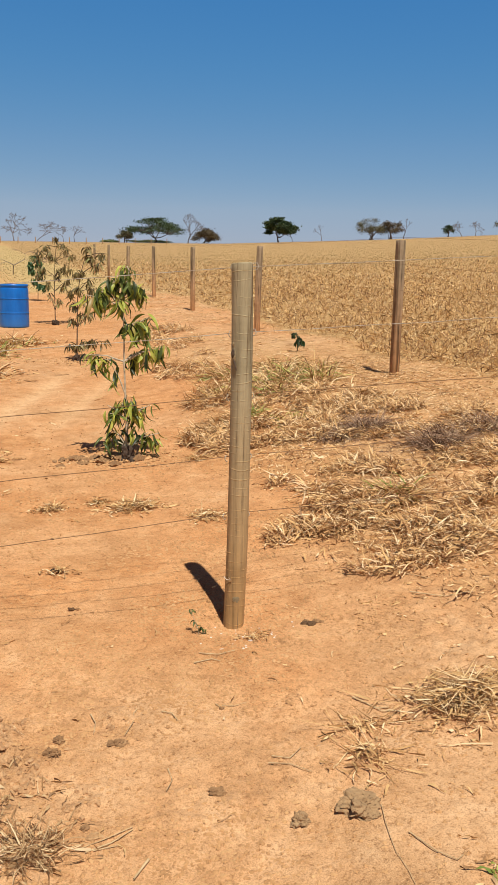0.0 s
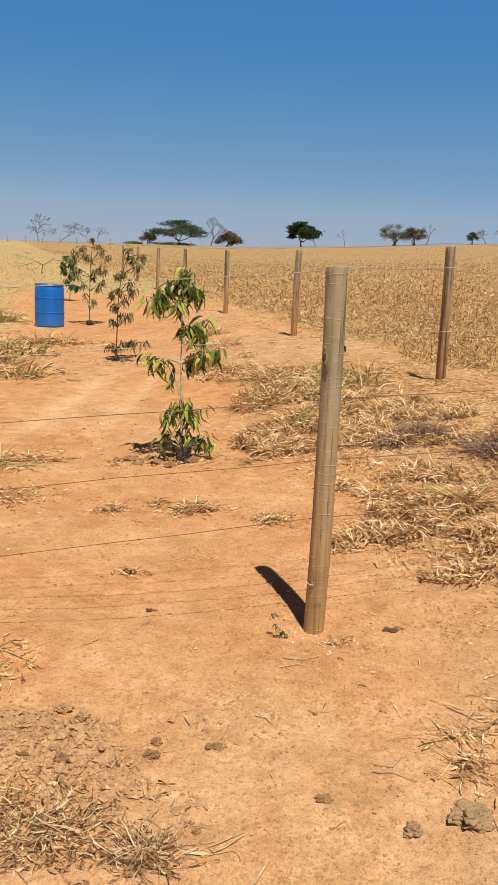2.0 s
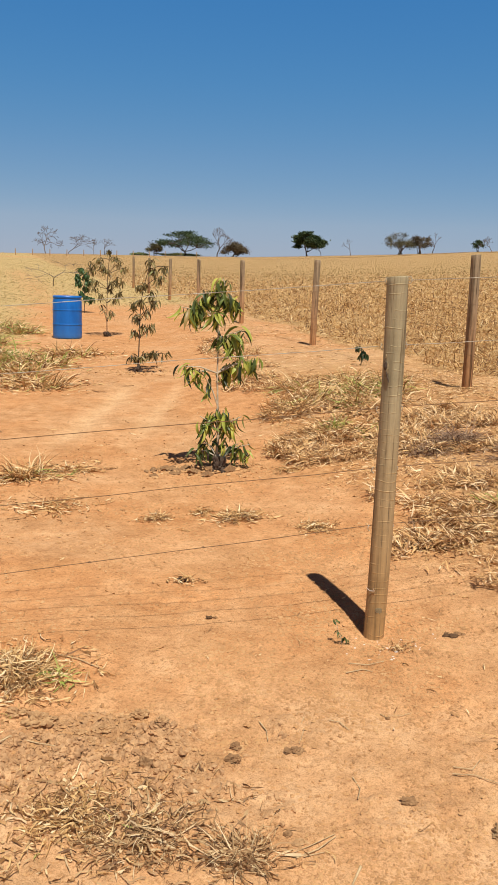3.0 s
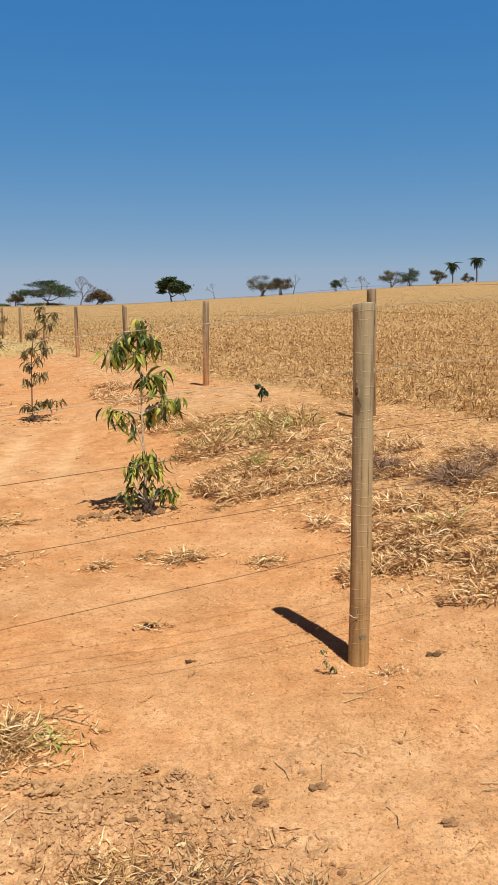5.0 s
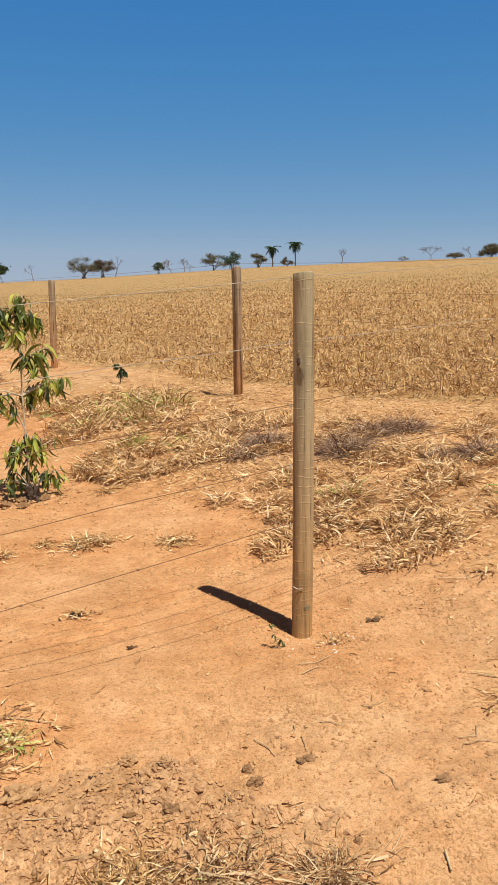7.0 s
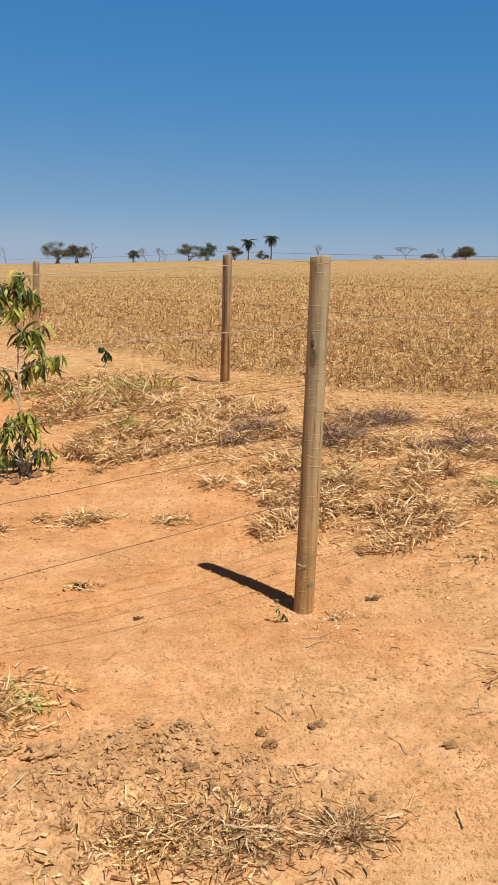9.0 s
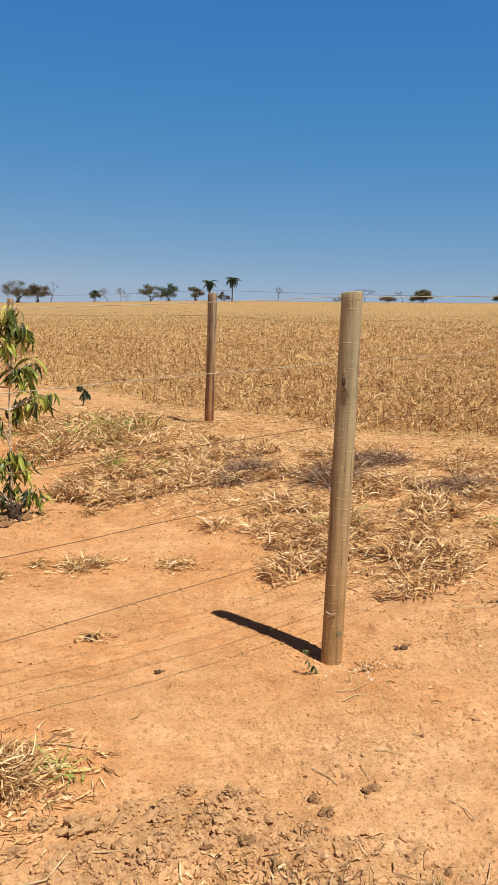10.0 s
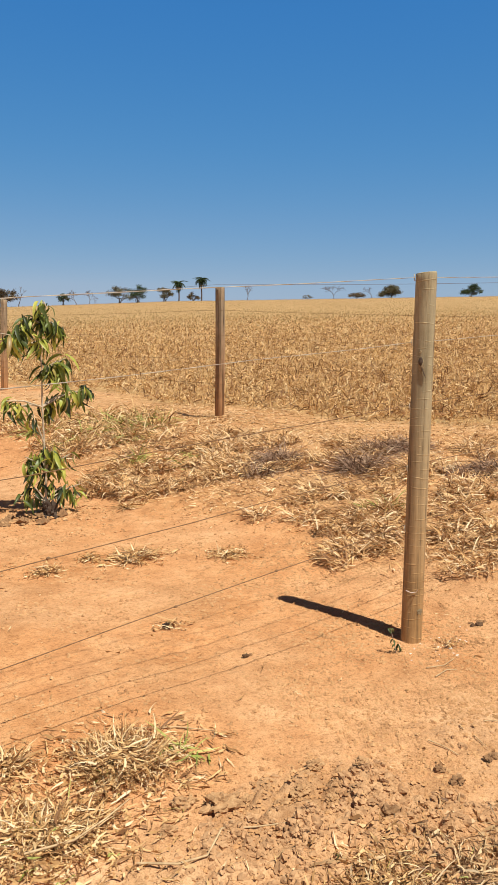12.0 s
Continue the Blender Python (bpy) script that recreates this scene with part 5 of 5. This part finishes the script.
def build_crop():
    """Curled dry leaves at all levels of a knee-high stand, with a few bare stems."""
    x, y, r, rs = scatter(350000, 4.5, 245, -8, 62, 71, crop_cover)
    n = len(x)
    w = np.maximum(0.0125, r * 0.0008)
    deep = sstep(0, 1.6, x - field_edge(y) + 0.8 * fbm(x * 1.3, y * 1.3))
    h = (0.11 + 0.2 * deep) * (1 + 0.7 * fbm(x * 0.6, y * 0.6)) * (1 - 0.65 * sstep(18, 90, r))
    stem = rs.rand(n) < 0.1
    level = np.where(stem, 0, rs.rand(n) ** 0.8 * 0.85)
    base = np.stack([x, y, land(x, y) + level * h], 1)
    rise = np.where(stem, rs.uniform(1.0, 1.6, n), np.where(rs.rand(n) < 0.45, rs.uniform(0.5, 1.5, n), rs.uniform(-0.6, 0.9, n)))
    droop = np.where(stem, rs.uniform(-0.5, 0.3, n), rs.uniform(-2.4, 0.7, n))
    ln = np.where(stem, h * rs.uniform(0.6, 1.1, n), rs.uniform(0.06, 0.19, n) * (1 - 0.6 * sstep(18, 90, r)))
    wd, tw, az = w * np.where(stem, 0.45, rs.uniform(0.5, 1.6, n)), rs.uniform(-1.4, 1.4, n), rs.rand(n) * 6.283
    turn = rs.normal(0, 1.0, n)
    far = r + rs.normal(0, 14, n) > 52
    mid = ~far & (r > 26)
    for name, label, mat, k, segs in (("standing_dry_crop", "dense standing dry straw-brown crop field", CROP, ~far & ~mid, 3), ("standing_dry_crop", "dry straw-brown crop further up the slope", CROP, mid, 2), ("distant_dry_crop", "pale olive-tan dry field rising to the crest", FARCROP, far, 2)):
        V, F = blades(base[k], az[k], rise[k], droop[k], ln[k], wd[k], segs, tw[k], turn=turn[k])
        V[:, 2] = np.maximum(V[:, 2], ground_z(V[:, 0], V[:, 1]) - 0.01)
        thing(name, label, "crop", kind="stuff", data=quads(name, V, F), material=mat)


def build_pasture():
    x, y, r, rs = scatter(90000, 10, 245, -14, 14, 72, pasture_cover)
    n = len(x)
    w = np.maximum(0.012, r * 0.0007)
    base = np.stack([x, y, land(x, y)], 1)
    V, F = blades(base, rs.rand(n) * 6.283, rs.uniform(0.1, 0.8, n), rs.uniform(-1.2, -0.1, n), rs.uniform(0.04, 0.11, n), w * rs.uniform(0.8, 1.8, n), 3, rs.uniform(-1, 1, n))
    thing("pasture_grass", "short pale dry pasture grass", "grass", kind="stuff", data=quads("pasture_grass", V, F), material=PASTURE)


build_crop()
build_pasture()


# ---- trees on the crest ----
def grow(rs, p, d, length, r, depth, runs, tips, spread, rise):
    """Tapering limbs that fork, with a little wander."""
    pts, q = [p], p
    for k in range(3):
        d = (d + Vector(rs.normal(0, 0.16, 3)) + Vector((0, 0, rise))).normalized()
        q = q + d * (length / 3)
        pts.append(q)
    runs.append((pts, [r, r * 0.88, r * 0.78, r * 0.66]))
    if depth == 0:
        tips.append((q, d))
        return
    for k in range(3 if rs.rand() < 0.8 else 2):
        side = Vector(rs.normal(0, 1, 3))
        side = (side - d * side.dot(d)).normalized()
        grow(rs, q if k else pts[-1], (d + side * spread * rs.uniform(0.6, 1.3)).normalized(), length * rs.uniform(0.62, 0.85), r * 0.62, depth - 1, runs, tips, spread, rise)


def build_tree(name, label, x, y, height, width, seed, bark, crown=None, trunk=0.35, depth=3, spread=0.75, rise=0.08, leaves=1800, leaf=0.26, squash=1.0, lumps=26, pad=1.0):
    rs = np.random.RandomState(seed)
    height, width, leaves = height * 1.12, width * 1.12, int(leaves * 2.3)
    z = float(land(x, y))
    tree = thing(name, label, "tree", (x, y, z - 0.1), "trees on the crest")
    runs = []
    if not crown:
        tips = []
        grow(rs, Vector((0, 0, 0)), Vector((rs.normal(0, 0.08), 0, 1)).normalized(), height * trunk, 0.03 * height, depth, runs, tips, spread, rise)
        P = np.array([p for pts, _ in runs for p in pts])
        kx, kz = width / max(np.ptp(P[:, 0]), 0.3), height / P[:, 2].max()
        runs = [([Vector((p[0] * kx, p[1] * kx, p[2] * kz)) for p in pts], [max(q * 0.8, 0.0042 * height) for q in rad]) for pts, rad in runs]
        part("trunk", tubes("trunk", runs, 4), bark, tree)
        return tree
    # limbs from a fork out to lumps of foliage, lumps thrown over a dome
    fork = Vector((rs.normal(0, 0.03) * width, 0, height * trunk))
    runs.append(([Vector((0, 0, 0)), fork * 0.5 + Vector((rs.normal(0, 0.02) * width, 0, 0)), fork], [0.036 * height, 0.03 * height, 0.026 * height]))
    low = height * (trunk + (0.12 if lumps > 20 else 0.0))
    c, arms = [], [fork] * 5
    for k in range(lumps):
        a, f = rs.rand() * 6.283, math.sqrt(rs.rand())
        rr = f * (0.5 - 0.03) * width
        dome = low + (height * 0.9 - low) * (1 - 0.75 * f**2.2 * squash)
        zz = dome - rs.rand() ** 1.5 * (dome - low) * (0.8 if squash > 0.6 else 0.35)
        c.append((rr * math.cos(a), rr * math.sin(a), zz))
        tip = Vector(c[-1])
        arm = arms[k % len(arms)] if k >= len(arms) else fork
        if k < len(arms):
            arms[k] = fork.lerp(tip, 0.55) + Vector((0, 0, -0.04 * height))
            runs.append(([fork, fork.lerp(arms[k], 0.5) + Vector((0, 0, -0.03 * height)), arms[k], tip], [0.018 * height, 0.015 * height, 0.011 * height, 0.006 * height]))
        else:
            arm = min(arms, key=lambda q: (q - tip).length)
            runs.append(([arm, arm.lerp(tip, 0.5), tip], [0.008 * height, 0.006 * height, 0.004 * height]))
    if lumps <= 20:
        for k in range(3):
            foot = Vector((rs.uniform(-0.1, 0.1) * width, rs.uniform(-0.1, 0.1) * width, 0))
            runs.append(([foot, foot.lerp(arms[k], 0.5) + Vector((rs.normal(0, 0.02) * width, 0, 0)), arms[k]], [0.022 * height, 0.017 * height, 0.011 * height]))
    part("trunk", tubes("trunk", runs, 5), bark, tree)
    c = np.array(c)
    pick = c[rs.randint(lumps, size=leaves)]
    s = width * (0.07 if squash > 0.8 else 0.055)
    q = pick + rs.normal(0, 1, (leaves, 3)) * np.array([s, s, pad * min(s * 0.7, (0.075 if squash > 0.8 else 0.035) * height)])
    q[:, 2] = np.minimum(q[:, 2], height)
    V, F = blades(q, rs.rand(leaves) * 6.283, rs.uniform(-0.6, 0.9, leaves), rs.uniform(-1, 0.4, leaves), 1.25 * leaf * rs.uniform(0.6, 1.4, leaves), leaf * rs.uniform(0.6, 1.3, leaves), 2, rs.uniform(-1.2, 1.2, leaves))
    part("crown", quads("crown", V, F), crown, tree)
    return tree


BARE = "leafless grey tree on the crest"
for x, y, h, w, sd, dp in [(-14.6, 234.6, 6.9, 7.8, 1, 4), (-8.7, 234.9, 5.0, 7.1, 2, 4), (-1.9, 235, 3.8, 3.0, 3, 3), (1.0, 235, 4.0, 4.4, 4, 3), (31.5, 232.9, 7.1, 5.4, 5, 4), (67.3, 225.1, 4.1, 2.8, 6, 3), (88.0, 218, 5.0, 2.6, 15, 3), (101.9, 211.5, 3.7, 3.6, 7, 4), (104.9, 210, 3.6, 3.8, 8, 4), (141.7, 187.1, 3.8, 2.4, 9, 3), (159.9, 171.5, 3.3, 5.6, 10, 4), (167.4, 164.1, 2.8, 3.8, 11, 3), (59.5, 227.0, 3.6, 2.6, 12, 3)]:
    build_tree("bare_tree", BARE, x, y, h, w, 300 + sd, GREYBARK, None, 0.3, dp + 1, 0.7, 0.06)
build_tree("umbrella_tree", "wide layered dark green umbrella tree on the crest", 22.5, 233.9, 6.8, 13.4, 321, TREEBARK, CROWN, 0.18, leaves=2400, leaf=0.3, squash=1.05, lumps=52, pad=0.35)
build_tree("round_tree", "dense round dark green tree on the crest", 55.8, 228.2, 6.4, 8.2, 322, TREEBARK, CROWN, 0.19, leaves=5200, leaf=0.42, squash=0.8, lumps=34)
build_tree("small_tree", "low dark domed tree on the crest", 36.0, 232.2, 4.0, 6.4, 323, TREEBARK, RUSTCROWN, 0.18, leaves=2200, leaf=0.28, squash=1.1, lumps=17)
build_tree("small_tree", "small dull green tree on the crest", 14.4, 234.6, 3.5, 4.8, 324, TREEBARK, OLIVECROWN, 0.3, 3, 0.8, 0.03, 900, lumps=17)
build_tree("small_tree", "sparse olive-brown tree on the crest", 79.9, 220.9, 6.2, 8.0, 325, TREEBARK, OLIVECROWN, 0.25, 4, 0.85, 0.04, 1500, leaf=0.22, lumps=17)
build_tree("small_tree", "rusty-leaved small tree on the crest", 84.6, 219.1, 5.4, 5.6, 326, TREEBARK, RUSTCROWN, 0.3, 4, 0.8, 0.04, 1200, leaf=0.24, lumps=17)
build_tree("small_tree", "small dark thin tree on the crest", 98.6, 213.1, 3.1, 3.2, 327, TREEBARK, CROWN, 0.3, 3, 0.8, 0.03, 420, lumps=17)
build_tree("small_tree", "sparse dull green tree on the crest", 112.2, 206.2, 5.1, 6.2, 328, TREEBARK, OLIVECROWN, 0.25, 4, 0.85, 0.04, 1100, leaf=0.22, lumps=17)
build_tree("small_tree", "sparse dark green tree on the crest", 116.4, 203.8, 4.6, 5.6, 329, TREEBARK, CROWN, 0.25, 4, 0.9, 0.04, 1000, leaf=0.22, lumps=17)
build_tree("small_tree", "grey-green bushy tree beside palms", 122.9, 199.9, 4.4, 4.3, 330, TREEBARK, OLIVECROWN, 0.22, 4, 0.8, 0.04, 900, leaf=0.22, lumps=17)
build_tree("shrub", "low brown shrub beside palms", 129.4, 195.7, 2.3, 3.2, 331, TREEBARK, RUSTCROWN, 0.22, 3, 0.9, 0.0, 500, leaf=0.2, lumps=17)
build_tree("shrub", "low rusty shrub on the crest", 164.5, 167.0, 2.0, 4.2, 332, TREEBARK, RUSTCROWN, 0.2, 3, 1.0, 0.0, 420, leaf=0.24, lumps=17)
build_tree("small_tree", "dense dark domed tree on the crest", 170.9, 160.4, 3.3, 5.4, 333, TREEBARK, OLIVECROWN, 0.22, 3, 0.9, 0.0, 2000, leaf=0.24, lumps=17)
build_tree("small_tree", "dark irregular small tree on the crest", 184.7, 143.8, 3.1, 5.2, 334, TREEBARK, CROWN, 0.25, 3, 0.9, 0.03, 1300, leaf=0.22, lumps=17)
build_tree("shrub", "low olive shrub on the crest", 154.5, 176.3, 1.3, 2.6, 335, TREEBARK, OLIVECROWN, 0.2, 2, 0.9, 0.0, 90, leaf=0.2, lumps=17)
build_tree("bare_shrub", "grey leafless shrub with drooping branches in the pasture", -2.6, 40.0, 1.15, 2.6, 336, GREYBARK, None, 0.2, 4, 1.1, -0.02)
for x, y, h, w, sd in [(10.5, 236, 0.7, 4, 1), (21.5, 237, 0.75, 11, 2)]:
    build_tree("shrub", "low green thicket behind the crest", x, y, h, w, 340 + sd, TREEBARK, THICKET, 0.2, 2, 1.1, 0.0, 900, leaf=0.26)


def frond_mesh():
    """A palm frond: a drooping rib with paired leaflets, one unit long."""
    V, F = [], []
    rib = [(0, f, 0.5 * f - 1.5 * f * f) for f in np.linspace(0, 1, 9)]
    vs, fs = tube(rib, [0.02 - 0.015 * i / 8 for i in range(9)], 4)
    V += [tuple(v) for v in vs]
    F += fs
    for i in range(26):
        f = 0.16 + 0.84 * i / 26
        y, z = f, 0.5 * f - 1.5 * f * f
        ln = 0.34 * math.sin(math.pi * (0.15 + 0.8 * f))
        for s in (-1, 1):
            n = len(V)
            V += [(0, y, z), (s * ln * 0.6, y + 0.09, z - ln * 0.22), (s * ln, y + 0.15, z - ln * 0.75), (s * ln * 0.55, y + 0.04, z - ln * 0.26)]
            F.append((n, n + 1, n + 2, n + 3))
    return quads("frond", V, F)


FROND = frond_mesh()
FROND.materials.append(CROWN)


def build_palm(x, y, h, seed):
    rs = np.random.RandomState(seed)
    palm = thing("palm_tree", "tall slender palm with drooping dark fronds", "palm", (x, y, float(land(x, y)) - 0.1), "palms on the crest")
    pts = [(0.08 * math.sin(k * 0.7), 0, (h - 1.1) * k / 8) for k in range(9)]
    part("trunk", tubes("trunk", [(pts, [0.2 - 0.008 * k for k in range(9)])], 8), TREEBARK, palm)
    for k in range(40):
        part("frond", FROND, None, palm, "", Matrix.Translation(pts[-1]) @ pose(0, 0, 0, 0, 0, k * 137.5) @ pose(0, 0, 0, rs.uniform(-70, 55), rs.uniform(-15, 15), 0) @ Matrix.Diagonal((*[rs.uniform(1.5, 2.0)] * 3, 1)))


build_palm(126.1, 197.9, 6.2, 1)
build_palm(131.3, 194.4, 7.2, 2)
